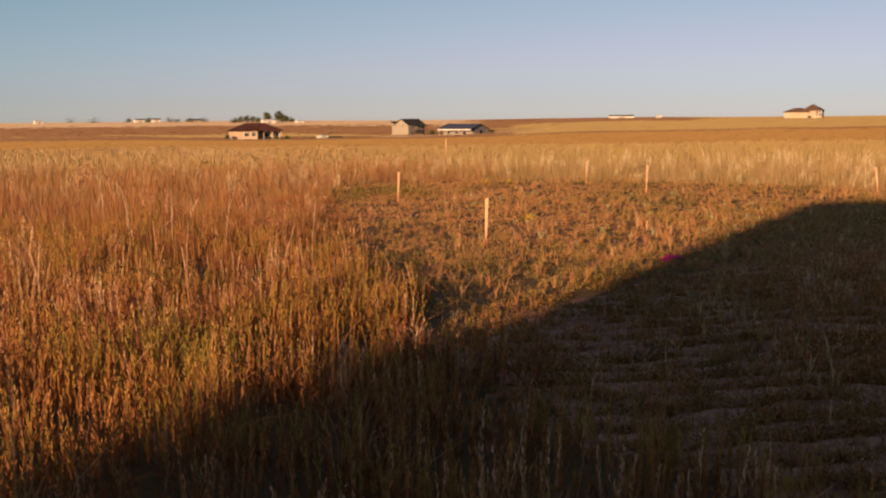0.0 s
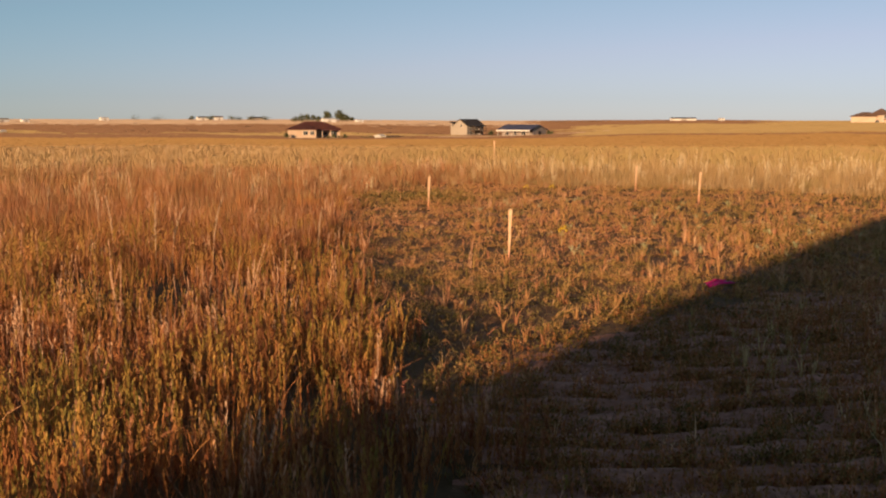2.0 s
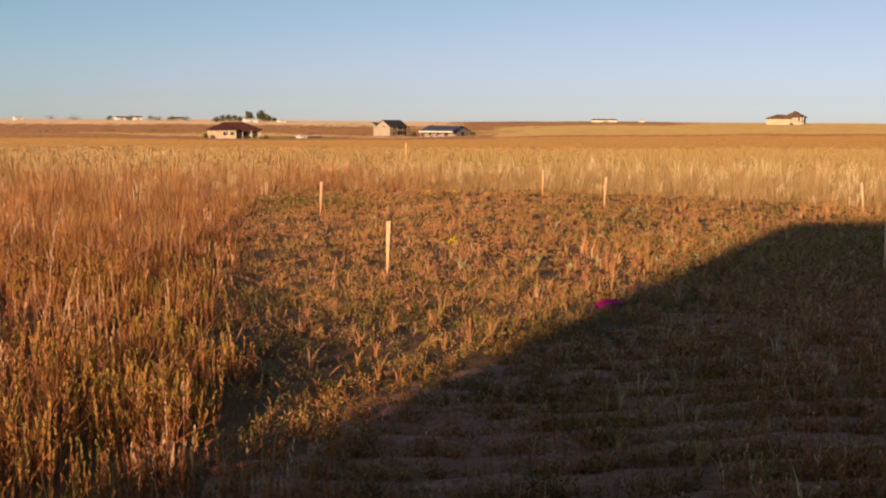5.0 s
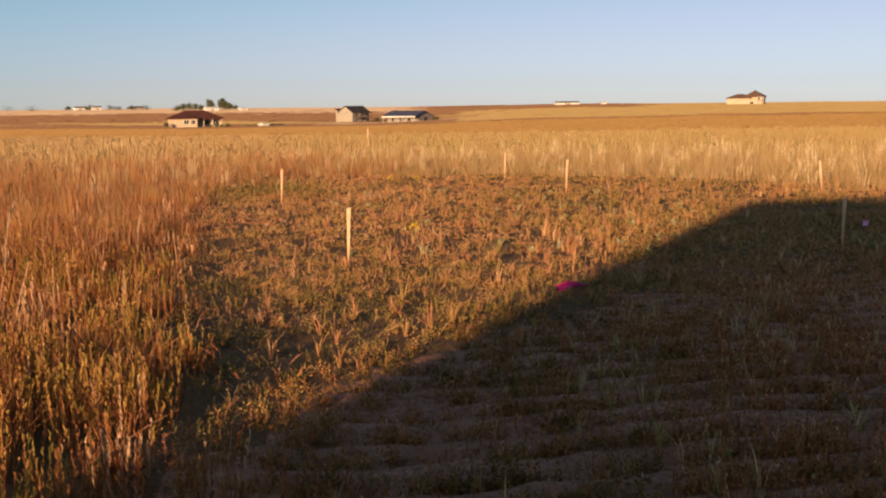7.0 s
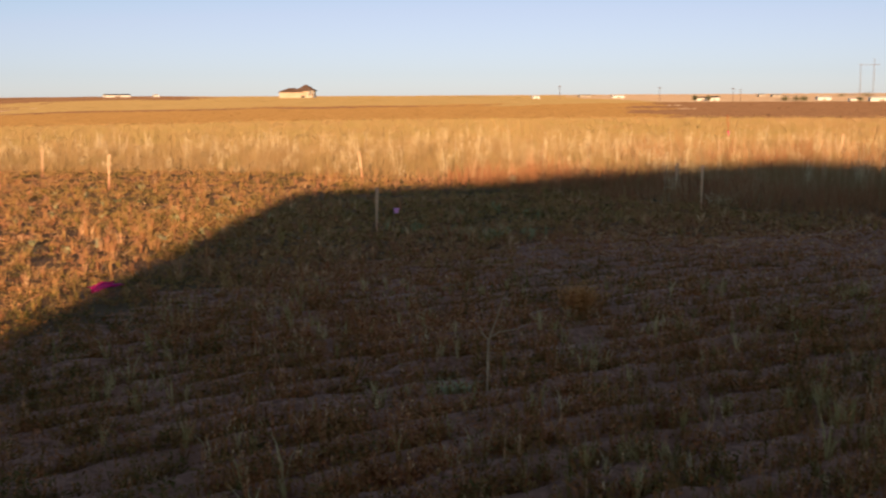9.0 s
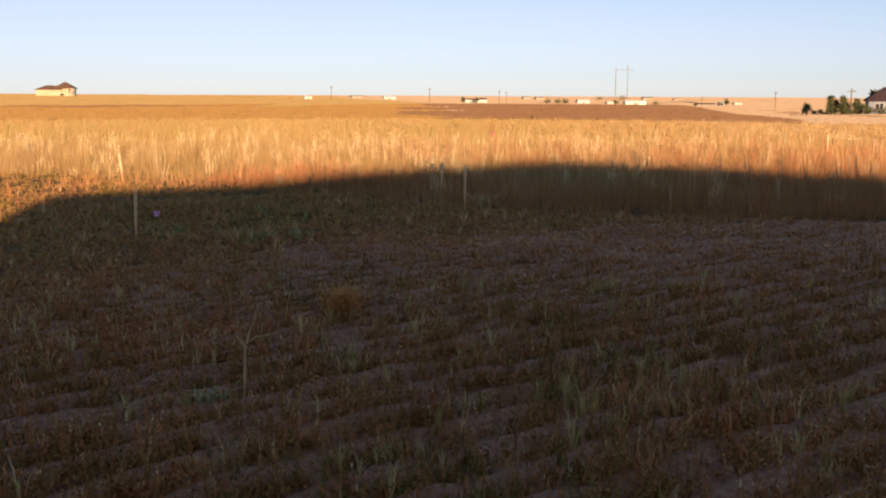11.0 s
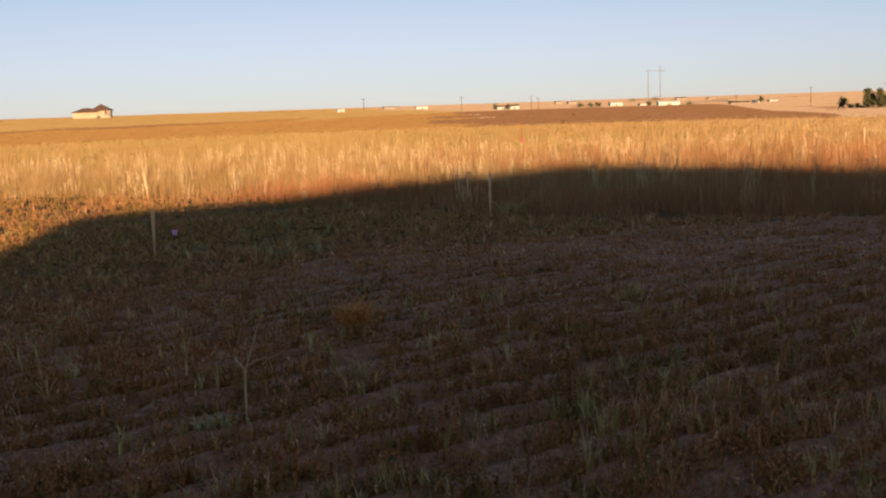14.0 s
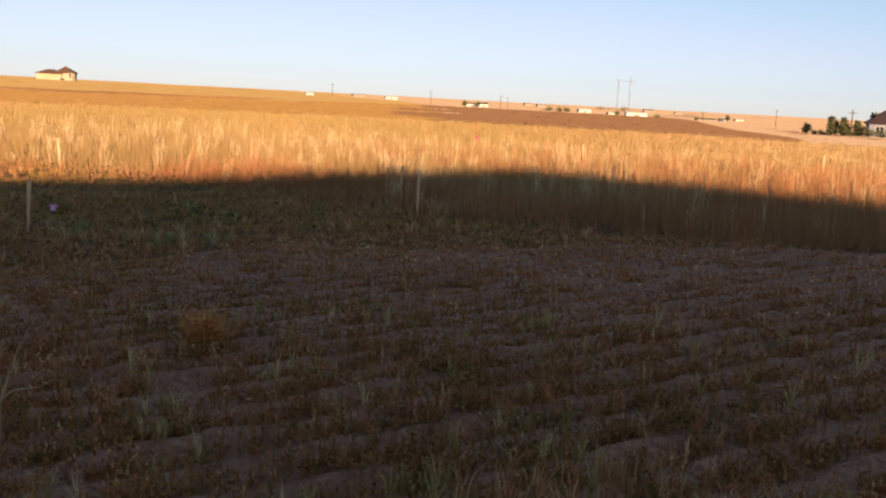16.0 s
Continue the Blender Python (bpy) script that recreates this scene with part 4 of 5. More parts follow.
part("rod", tube(bmesh.new(), [(0, 0, -0.1), (0, 0, 0.6), (-0.03, 0, 1.05)], 0.012, 0.010), M_RED, rod)
p = part("ribbon", cloth(0.07, 0.16, 0.02, 9), M_PINK, rod, "pink ribbon")
p.matrix_local = pose(0.03, 0, 0.42, 90, 0, -40)

M_STRAW = surface("dry_straw", (0.56, 0.38, 0.23), (0.66, 0.47, 0.29), (0.48, 0.31, 0.17), 40, 6, 0.8, 0)
twig = root("dry_twig", 4.22, 7.26, "bare forked dry weed stem standing in the stubble", "twig", turn=-40)
part("stem", tube(bmesh.new(), [(0, 0, -0.02), (0.004, 0, 0.13), (0.008, 0, 0.28)], 0.0085, 0.0065), M_STRAW, twig)
part("branch", tube(bmesh.new(), [(0.008, 0, 0.27), (0.03, 0.01, 0.35), (0.06, 0.0, 0.43), (0.085, 0.015, 0.52)], 0.0062, 0.0025), M_STRAW, twig)
part("branch", tube(bmesh.new(), [(0.008, 0, 0.28), (-0.02, 0, 0.315), (-0.035, 0.01, 0.33), (-0.04, 0.01, 0.355)], 0.006, 0.0025), M_STRAW, twig)
part("branch", tube(bmesh.new(), [(0.01, 0, 0.295), (0.07, 0, 0.335), (0.16, 0, 0.35), (0.22, 0.01, 0.385)], 0.0045, 0.0015), M_STRAW, twig)

M_OLIVEGRASS = plant_mat("olive_grass", [(0, (0.34, 0.26, 0.085)), (0.5, (0.55, 0.41, 0.17)), (1, (0.76, 0.57, 0.31))])
M_SAGE = plant_mat("pale_green", [(0, (0.31, 0.32, 0.15)), (0.5, (0.43, 0.42, 0.21)), (1, (0.56, 0.53, 0.30))])
M_RUST = plant_mat("rust_brush", [(0, (0.55, 0.22, 0.06)), (0.5, (0.70, 0.32, 0.09)), (1, (0.78, 0.42, 0.15))])
M_YELLOW = surface("yellow_petals", (0.75, 0.50, 0.03), (0.85, 0.60, 0.05), (0.7, 0.45, 0.03), 30, 5, 0.6, 0)


def spot(n, x, y, s):
    return np.column_stack([rng.normal(x, s, n), rng.normal(y, s, n)])


v = tufts(spot(9, 4.06, 7.3, 0.035), np.full(9, 0.075), rng.uniform(0.4, 1.0, 9), 7, 0.018, 1.1)
tri_mesh("green_rosette", v[0], v[1], M_SAGE, v[2], "", "low pale green leafy weed beside the dry twig", "weed")
v = leafy(spot(130, 5.9, 8.85, 0.065), rng.uniform(0.10, 0.21, 130), rng.uniform(0.2, 1, 130), 14, 0.08, 0.007, 0.95, lean=0.5)
tri_mesh("rust_brush", v[0], v[1], M_RUST, v[2], "", "round rust-coloured dry brush among the stubble rows", "brush")

g = np.column_stack([rng.uniform(0.5, 6.5, 130), rng.uniform(14.5, 24, 130)])
g = g[wob(g[:, 0], g[:, 1], 3.0, 2) > -0.1]
v = tufts(g, rng.uniform(0.06, 0.14, len(g)), rng.uniform(0.2, 1.0, len(g)), 12, 0.02, 1.0)
tri_mesh("sage_weeds", v[0], v[1], M_SAGE, v[2], "stuff", "pale grey-green leafy weeds scattered over the mown plot", "weeds")

for x, y in ((1.8, 15.9), (1.75, 25.6), (2.3, 25.2)):
    fl = root("flowering_weed", x, y, "low weed with small yellow flowers", "flower", "yellow flowers")
    pl = leafy(np.array([[x, y], [x + 0.05, y], [x, y + 0.05]]), np.array([0.22, 0.26, 0.2]), np.array([.1, .2, .1]), 12, 0.09, 0.02, 0.8)
    o = tri_mesh("leaves", pl[0] - np.array([x, y, gz(x, y)]), pl[1], M_LOW, pl[2])
    o.parent = fl
    for k in range(7):
        a = k * 2.4
        bm = bmesh.new()
        bmesh.ops.create_cone(bm, cap_ends=True, segments=7, radius1=0.010, radius2=0.021, depth=0.018)
        b = part("flower_head", bm, M_YELLOW, fl)
        b.matrix_local = pose(0.05 * math.cos(a), 0.05 * math.sin(a), 0.20 + 0.02 * (k % 4), 25, 10 * k, 0)


# olive and straw-green grass standing among the rows
g = scatter(2600, 3.5, 9.5, -66, 0)
d = 0.2 + 0.8 * wob(g[:, 0], g[:, 1], 0.9, 7) + 0.9 * np.exp(-((g[:, 0] - 5.6) / 0.9) ** 2 - ((g[:, 1] - 5.7) / 0.6) ** 2)
g = g[(stubble_amount(g[:, 0], g[:, 1]) > 0.6) & (g[:, 0] > 2.2) & (d > rng.uniform(0.1, 1, len(g)))]
v = tufts(g, rng.uniform(0.07, 0.19, len(g)), rng.uniform(0.0, 0.9, len(g)), 9, 0.0072, 0.42)
tri_mesh("grass_tufts", v[0], v[1], M_OLIVEGRASS, v[2], "stuff", "olive and straw-green grass tufts among the stubble rows", "grass")

# pale grey-green clumps in the hollow behind the violet flag
g = np.concatenate([spot(16, 7.7, 13.45, 0.16), spot(12, 8.1, 13.6, 0.2), spot(8, 7.1, 14.6, 0.25), spot(7, 9.0, 15.6, 0.3)])
v = tufts(g, rng.uniform(0.08, 0.2, len(g)), rng.uniform(0.1, 0.8, len(g)), 11, 0.015, 0.6)
tri_mesh("sage_weeds", v[0], v[1], M_SAGE, v[2], "stuff", "pale green grassy weeds at the foot of the tall grass", "weeds")

# bleached straw caught at the foot of a stake
v = tufts(spot(16, 12.8, 15.05, 0.12), rng.uniform(0.12, 0.28, 16), rng.uniform(0.85, 1.05, 16), 10, 0.008, 0.9)
tri_mesh("straw_tuft", v[0], v[1], M_TALL, v[2], "", "bleached straw tuft bent over beside a wooden stake", "tuft")


def broad_leaf(length, width, bow, n=7):
    """A long pointed leaf with a raised midrib and some thickness, rising along z."""
    bm = bmesh.new()
    rows = []
    for i in range(n):
        u = i / (n - 1)
        w = width * 0.5 * math.sin(math.pi * (0.12 + 0.88 * u) ** 0.8) * (1 - u) ** 0.25 + 0.001
        y, z = bow * u * u, length * (u - 0.25 * u * u * abs(bow) / length)
        rows.append([bm.verts.new((q * w, y - 0.12 * w * (1 - abs(q)), z)) for q in (-1, -0.5, 0, 0.5, 1)])
    for a, b in zip(rows, rows[1:]):
        for k in range(4):
            bm.faces.new((a[k], a[k + 1], b[k + 1], b[k]))
    bmesh.ops.solidify(bm, geom=bm.faces[:], thickness=0.0012)
    return bm


M_GREENLEAF = surface("green_leaf", (0.10, 0.13, 0.03), (0.16, 0.20, 0.05), (0.13, 0.14, 0.035), 60, 9, 0.6, 0.2, 0.001)
M_DEADLEAF = surface("dead_leaf", (0.50, 0.20, 0.13), (0.62, 0.30, 0.20), (0.42, 0.17, 0.10), 60, 9, 0.7, 0.2, 0.001)
weed = root("broadleaf_weed", -0.03, 6.98, "green broad-leaved weed standing among dark dry stems", "weed")
for turn, ln, wd, bow in ((10, 0.20, 0.05, 0.03), (130, 0.13, 0.04, 0.06), (250, 0.11, 0.035, 0.07)):
    part("leaf", broad_leaf(ln, wd, bow), M_GREENLEAF, weed, smooth=True).matrix_local = pose(0, 0, 0, 0, 0, turn)
weed = root("withered_weed", 0.18, 7.4, "withered pinkish weed with curled dead leaves", "weed")
part("stem", tube(bmesh.new(), [(0, 0, -0.01), (0.006, 0, 0.07), (-0.004, 0, 0.14)], 0.004, 0.002, 5), M_DEADLEAF, weed)
for turn, z, ln, bow in ((20, 0.05, 0.09, 0.05), (110, 0.08, 0.08, 0.06), (200, 0.10, 0.07, 0.05), (300, 0.12, 0.06, 0.05)):
    part("leaf", broad_leaf(ln, 0.026, bow), M_DEADLEAF, weed, smooth=True).matrix_local = pose(0, 0, z, -25, 0, turn)


def dry_stalk(x, y, h, bow, turn):
    ob = root("dry_stalk", x, y, "tall pale bowed dry seed stalk above the grass", "stalk", "seed stalks", turn)
    pts = [(bow * (t ** 2.2), 0, h * (t - 0.12 * t ** 3)) for t in (0, 0.25, 0.5, 0.7, 0.85, 1)]
    part("stem", tube(bmesh.new(), pts, 0.005, 0.002, 5), M_STRAW, ob)
    n = 46
    u = np.linspace(0.45, 1.0, n)
    px, pz = bow * u ** 2.2, h * (u - 0.12 * u ** 3)
    a = rng.uniform(0, 6.28, n)
    l = 0.045 * (1.25 - u)[:, None] + 0.02
    d = np.column_stack([np.cos(a) * 0.4, np.sin(a) * 0.4, np.ones(n)])
    P = np.column_stack([px, 0 * px, pz])
    w = np.column_stack([-np.sin(a), np.cos(a), 0 * a]) * 0.006
    V = np.stack([P, P + d * l * 0.5 - w, P + d * l * 0.5 + w, P + d * l], 1).reshape(-1, 3)
    k = np.arange(n)[:, None] * 4
    F = np.concatenate([np.concatenate([k, k + 1, k + 2], 1), np.concatenate([k + 2, k + 1, k + 3], 1)])
    o = tri_mesh("seed_head", V, F, M_STRAW)
    o.parent = ob


for args in [(-2.2, 12.6, 0.95, 0.12, 20), (-2.9, 12.9, 0.98, 0.05, 100), (-2.75, 13.0, 0.8, 0.15, 10), (-3.6, 13.6, 0.9, 0.08, 200), (-1.3, 14.2, 0.7, 0.1, 60), (14.75, 12.25, 0.75, 0.16, 0), (14.9, 12.35, 0.62, 0.2, 20), (13.75, 12.2, 0.5, 0.05, 70), (18.7, 12.25, 0.85, 0.06, 60), (24.2, 15.1, 0.95, 0.2, 10), (22.8, 16.8, 0.85, 0.1, 200), (19.6, 12.9, 0.8, 0.04, 120),
             (20.7, 13.4, 0.75, 0.03, 0), (20.4, 13.6, 0.6, 0.05, 80), (-4.6, 16, 0.95, 0.1, 150), (-6.5, 19, 0.95, 0.12, 40)]:
    dry_stalk(*args)

# ---------------------------------------------------------------- buildings
def slab(bm, pts, t):
    """A flat polygon given thickness downwards."""
    top = [bm.verts.new(p) for p in pts]
    low = [bm.verts.new((p[0], p[1], p[2] - t)) for p in pts]
    bm.faces.new(top)
    bm.faces.new(low[::-1])
    for i in range(len(pts)):
        j = (i + 1) % len(pts)
        bm.faces.new((top[i], low[i], low[j], top[j]))
    return bm


def gable_walls(bm, x0, x1, y0, y1, h, ridge, along='x'):
    """Walls with two gables; the ridge runs along x or y."""
    if along == 'x':
        ym = (y0 + y1) / 2
        prof = [(y0, 0), (y1, 0), (y1, h), (ym, ridge), (y0, h)]
        a, b = ([bm.verts.new((x, q, z)) for q, z in prof] for x in (x0, x1))
    else:
        xm = (x0 + x1) / 2
        prof = [(x0, 0), (x1, 0), (x1, h), (xm, ridge), (x0, h)]
        a, b = ([bm.verts.new((q, y, z)) for q, z in prof] for y in (y0, y1))
    bm.faces.new(a), bm.faces.new(b[::-1])
    for i in range(5):
        j = (i + 1) % 5
        bm.faces.new((a[i], b[i], b[j], a[j]))
    bmesh.ops.recalc_face_normals(bm, faces=bm.faces[:])
    return bm


def gable_roof(ob, x0, x1, y0, y1, h, ridge, along, mat, over=0.5, t=0.18):
    if along == 'x':
        ym = (y0 + y1) / 2
        s = (ridge - h) / (ym - y0)
        for e in (y0 - over, y1 + over):
            z = h - over * s + 0.1
            part("roof_slope", slab(bmesh.new(), [(x0 - over, e, z), (x1 + over, e, z), (x1 + over, ym, ridge + 0.1), (x0 - over, ym, ridge + 0.1)], t), mat, ob)
    else:
        xm = (x0 + x1) / 2
        s = (ridge - h) / (xm - x0)
        for e in (x0 - over, x1 + over):
            z = h - over * s + 0.1
            part("roof_slope", slab(bmesh.new(), [(e, y0 - over, z), (e, y1 + over, z), (xm, y1 + over, ridge + 0.1), (xm, y0 - over, ridge + 0.1)], t), mat, ob)


def hip_roof(ob, x0, x1, y0, y1, h, ridge, mat, over=0.6, t=0.2):
    x0, x1, y0, y1 = x0 - over, x1 + over, y0 - over, y1 + over
    ym = (y0 + y1) / 2
    ins = min((y1 - y0) / 2, (x1 - x0) / 2 - 0.05)
    a, b = (x0 + ins, ym, ridge), (x1 - ins, ym, ridge)
    bm = bmesh.new()
    c = [bm.verts.new(q) for q in ((x0, y0, h), (x1, y0, h), (x1, y1, h), (x0, y1, h))]
    d = [bm.verts.new((q.co.x, q.co.y, h - t)) for q in c]
    va, vb = bm.verts.new(a), bm.verts.new(b)
    for f in ((c[0], c[1], vb, va), (c[1], c[2], vb), (c[2], c[3], va, vb), (c[3], c[0], va), tuple(d[::-1])):
        bm.faces.new(f)
    for i in range(4):
        bm.faces.new((c[i], d[i], d[(i + 1) % 4], c[(i + 1) % 4]))
    bmesh.ops.recalc_face_normals(bm, faces=bm.faces[:])
    part("roof", bm, mat, ob)


def window(ob, x, y, z, w, h, face=(0, -1)):
    """A framed window on a wall whose outside looks along face."""
    fx, fy = face
    turn = math.degrees(math.atan2(fx, -fy))
    bm = bmesh.new()
    for q in ((-w / 2 - .08, -w / 2, -h / 2 - .08, h / 2 + .08), (w / 2, w / 2 + .08, -h / 2 - .08, h / 2 + .08), (-w / 2, w / 2, h / 2, h / 2 + .08), (-w / 2, w / 2, -h / 2 - .08, -h / 2), (-.03, .03, -h / 2, h / 2)):
        box(bm, q[0], q[1], -0.06, 0.03, q[2], q[3])
    f = part("window", bm, M_WHITE, ob, "white window frame")
    f.matrix_local = pose(x, y, z, 0, 0, turn)
    part("pane", box(bmesh.new(), -w / 2, w / 2, -0.025, -0.01, -h / 2, h / 2), M_GLASS, f)


def far_root(name, az, r, label, category, turn=0.0, group="", sink=0.15):
    x, y = CX - r * math.sin(radians(az)), CY + r * math.cos(radians(az))
    return root(name, x, y, label, category, group, az + turn, gz(x, y) - sink)


# the house behind the camera, which throws the long evening shadow over the plot
S0, WALL_H = -7.0, 5.0
hx, hy = S0 * ux, S0 * uy
home = new("home")
home.matrix_world = pose(hx, hy, 0, 0, 0, -AZ)
tagged(home, "beige house behind the plot, low brown roof, casting the long shadow", "house")
bm = bmesh.new()
prof = [(-3.38, 0), (15.2, 0), (15.2, 4.53), (6.3, 6.1), (-3.38, 5.02)]
fr, bk = ([bm.verts.new((px, py, pz)) for px, pz in prof] for py in (0.0, -9.0))
bm.faces.new(fr), bm.faces.new(bk[::-1])
for i in range(5):
    bm.faces.new((fr[i], bk[i], bk[(i + 1) % 5], fr[(i + 1) % 5]))
bmesh.ops.recalc_face_normals(bm, faces=bm.faces[:])
part("wall", bm, M_STUCCO, home)
part("roof_slope", slab(bmesh.new(), [(-3.5, 0.3, 5.02), (6.3, 0.3, 6.12), (6.3, -9.3, 6.12), (-3.5, -9.3, 5.02)], 0.08), M_BROWNROOF, home)
part("roof_slope", slab(bmesh.new(), [(6.3, 0.3, 6.12), (15.6, 0.3, 4.47), (15.6, -9.3, 4.47), (6.3, -9.3, 6.12)], 0.08), M_BROWNROOF, home)

# single-storey house with a red tile roof
h = far_root("bungalow", 8.5, 340, "beige single-storey house with a dark red hipped tile roof", "house")
part("wall", box(bmesh.new(), -8, 8, 2, 12, 0, 3.3), M_STUCCO, h)
part("wing_wall", box(bmesh.new(), -8, 0.6, -2.5, 2, 0, 3.3), M_STUCCO, h)
hip_roof(h, -8, 8, 2, 12, 3.3, 5.6, M_TILE)
hip_roof(h, -8, 0.6, -2.5, 9, 3.3, 5.1, M_TILE)
part("porch_roof", slab(bmesh.new(), [(0.8, -0.5, 3.1), (8, -0.5, 3.1), (8, 2, 3.4), (0.8, 2, 3.4)], 0.2), M_TILE, h)
for x in (2.5, 5.0, 7.8):
    part("porch_post", box(bmesh.new(), x - .12, x + .12, -.4, -.16, 0, 3.0), M_STUCCO, h)
for x, z, w in ((-2.6, 2.1, 1.3), (-0.6, 2.1, 1.1)):
    window(h, x, -2.5, z, w, 1.1)
window(h, 6.0, 2, 1.9, 1.3, 1.2)
window(h, 3.4, 2, 1.9, 1.3, 1.2)

# two-storey house, gable end to the sun
h = far_root("farmhouse", 0.41, 480, "two-storey sand-coloured house with a dark gable roof", "house", -42)
part("wall", gable_walls(bmesh.new(), -4.0, 4.0, -5.4, 5.4, 4.9, 7.4, 'y'), M_SIDING, h)
gable_roof(h, -4.0, 4.0, -5.4, 5.4, 4.9, 7.4, 'y', M_SHINGLE)
window(h, 0.6, -5.4, 4.6, 1.0, 1.0)
for y in (-3, 0.5, 3.5):
    window(h, 4.0, y, 3.7, 1.2, 1.2, (1, 0))
    window(h, 4.0, y, 1.4, 1.2, 1.4, (1, 0))
part("deck", box(bmesh.new(), 4.0, 6.6, -3.6, 4.6, 2.3, 2.6), M_POLE, h)
for y in (-3.4, 0.5, 4.4):
    part("deck_post", box(bmesh.new(), 6.3, 6.55, y - .12, y + .12, 0, 4.6), M_POLE, h)
part("deck_rail", box(bmesh.new(), 6.4, 6.5, -3.5, 4.5, 3.45, 3.6), M_POLE, h)
part("deck_roof", slab(bmesh.new(), [(4.0, -3.6, 4.9), (6.8, -3.6, 4.5), (6.8, 4.6, 4.5), (4.0, 4.6, 4.9)], 0.15), M_SHINGLE, h)
part("lean_to_roof", slab(bmesh.new(), [(-6.9, -5.0, 6.4), (-4.0, -5.0, 5.3), (-4.0, -1.6, 5.3), (-6.9, -1.6, 6.4)], 0.3), M_SHINGLE, h)
part("lean_to_wall", box(bmesh.new(), -6.3, -4.0, -4.7, -1.9, 0, 5.2), M_SIDING, h)

# long shed with a blue roof and an open front
h = far_root("long_barn", -2.13, 410, "long low barn with a dark blue metal roof and open front", "barn", -38)
part("wall", gable_walls(bmesh.new(), -7.4, 7.4, 0, 8, 2.7, 4.6, 'x'), M_GREYWALL, h)
gable_roof(h, -7.4, 7.4, -2.2, 8.4, 2.7, 4.5, 'x', M_BLUEROOF)
part("fascia", box(bmesh.new(), -7.9, 7.9, -2.9, -2.7, 2.1, 2.6), M_WHITE, h, "pale fascia board")
for x in (-7.4, -3.7, 0, 3.7, 7.4):
    part("porch_post", box(bmesh.new(), x - .15, x + .15, -2.5, -2.2, 0, 2.6), M_SIDING, h)
for x in (-5.2, -1.5, 3):
    window(h, x, 0, 1.4, 1.6, 1.5)
part("barn_door", box(bmesh.new(), 7.4, 7.48, 3.2, 4.8, 0, 2.2), M_SHINGLE, h)

# large house on the hill
h = far_root("hill_house", -19.55, 680, "large cream two-storey house with brown hipped roofs on a rise", "house", -12)
part("wall", box(bmesh.new(), -10, 4, -2, 8, 0, 4.2), M_STUCCO, h)
part("tall_wall", box(bmesh.new(), 1.5, 10.5, -1, 9, 0, 5.0), M_STUCCO, h)
hip_roof(h, -10, 4, -2, 8, 4.1, 6.5, M_BROWNROOF, 0.8)
hip_roof(h, 0.2, 10.5, -1.4, 9.4, 4.9, 8.7, M_BROWNROOF, 0.8)
part("balcony", box(bmesh.new(), 7.6, 11.6, -2.6, -1, 2.2, 2.5), M_POLE, h)
for x in (7.8, 9.7, 11.4):
    part("balcony_post", box(bmesh.new(), x - .15, x + .15, -2.5, -2.2, 0, 4.9), M_WHITE, h)
window(h, 4.6, -2, 1.2, 2.0, 1.2)
window(h, 9.0, -1, 3.7, 1.6, 1.6)

# house in the garden behind a hedge
h = far_root("garden_house", -62.3, 236, "house with a steep plum roof and pale walls coloured as in shade behind a hedge", "house", 8)
part("wall", box(bmesh.new(), -9, 9, 0, 6, 0, 3.1), M_SHADEWALL, h)
hip_roof(h, -9, 9, 0, 6, 3.1, 5.7, M_PLUMROOF, 0.5)
chimney = part("chimney", box(bmesh.new(), -3.6, -2.8, 2.6, 3.3, 4.6, 6.7), M_WHITE, h, "pale chimney")
part("cap", box(bmesh.new(), -3.75, -2.65, 2.45, 3.45, 6.7, 6.85), M_GREYWALL, chimney)
part("gable_wall", gable_walls(bmesh.new(), -1.5, 4.5, -2.5, 3, 3.2, 5.5, 'y'), M_WHITE, h)
gable_roof(h, -1.5, 4.5, -2.5, 3, 3.2, 5.5, 'y', M_PLUMROOF, 0.5)
for x in (-7, -4.5, 6):
    window(h, x, 0, 1.8, 1.5, 1.3)
window(h, 1.5, -2.5, 2.0, 1.8, 1.4)

# the two pale houses in the far hollow
for az, r, w, m in ((27.0, 400, 11, M_WHITE), (25.85, 420, 9, M_SIDING)):
    h = far_root("hollow_house", az, r, "pale house with twin gables and dark roof in the hollow", "house", -22)
    part("wall", gable_walls(bmesh.new(), -w / 2, w / 2, 0, 8, 2.6, 4.6, 'x'), m, h)
    gable_roof(h, -w / 2, w / 2, 0, 8, 2.6, 4.6, 'x', M_SHINGLE)
    for s in (-1, 1):
        part("gable_wall", gable_walls(bmesh.new(), s * w / 4 - 2, s * w / 4 + 2, -1.6, 2, 2.4, 4.3, 'y'), m, h)
        gable_roof(h, s * w / 4 - 2, s * w / 4 + 2, -1.6, 2, 2.4, 4.3, 'y', M_SHINGLE, 0.3)
        window(h, s * w / 4, -1.6, 1.4, 1.2, 1.1)


def shed(az, r, w, hgt, mat=M_WHITE, roof=M_WHITE, turn=0.0, deep=8):
    h = far_root("shed", az, r, "distant low pale shed with a shallow roof", "shed", turn, "distant sheds")
    part("wall", gable_walls(bmesh.new(), -w / 2, w / 2, 0, deep, hgt * 0.75, hgt, 'x'), mat, h)
    gable_roof(h, -w / 2, w / 2, 0, deep, hgt * 0.75, hgt, 'x', roof, 0.3)
    part("shed_door", box(bmesh.new(), -w * 0.12, w * 0.12, -0.06, 0.0, 0, hgt * 0.55), M_GREYWALL, h)


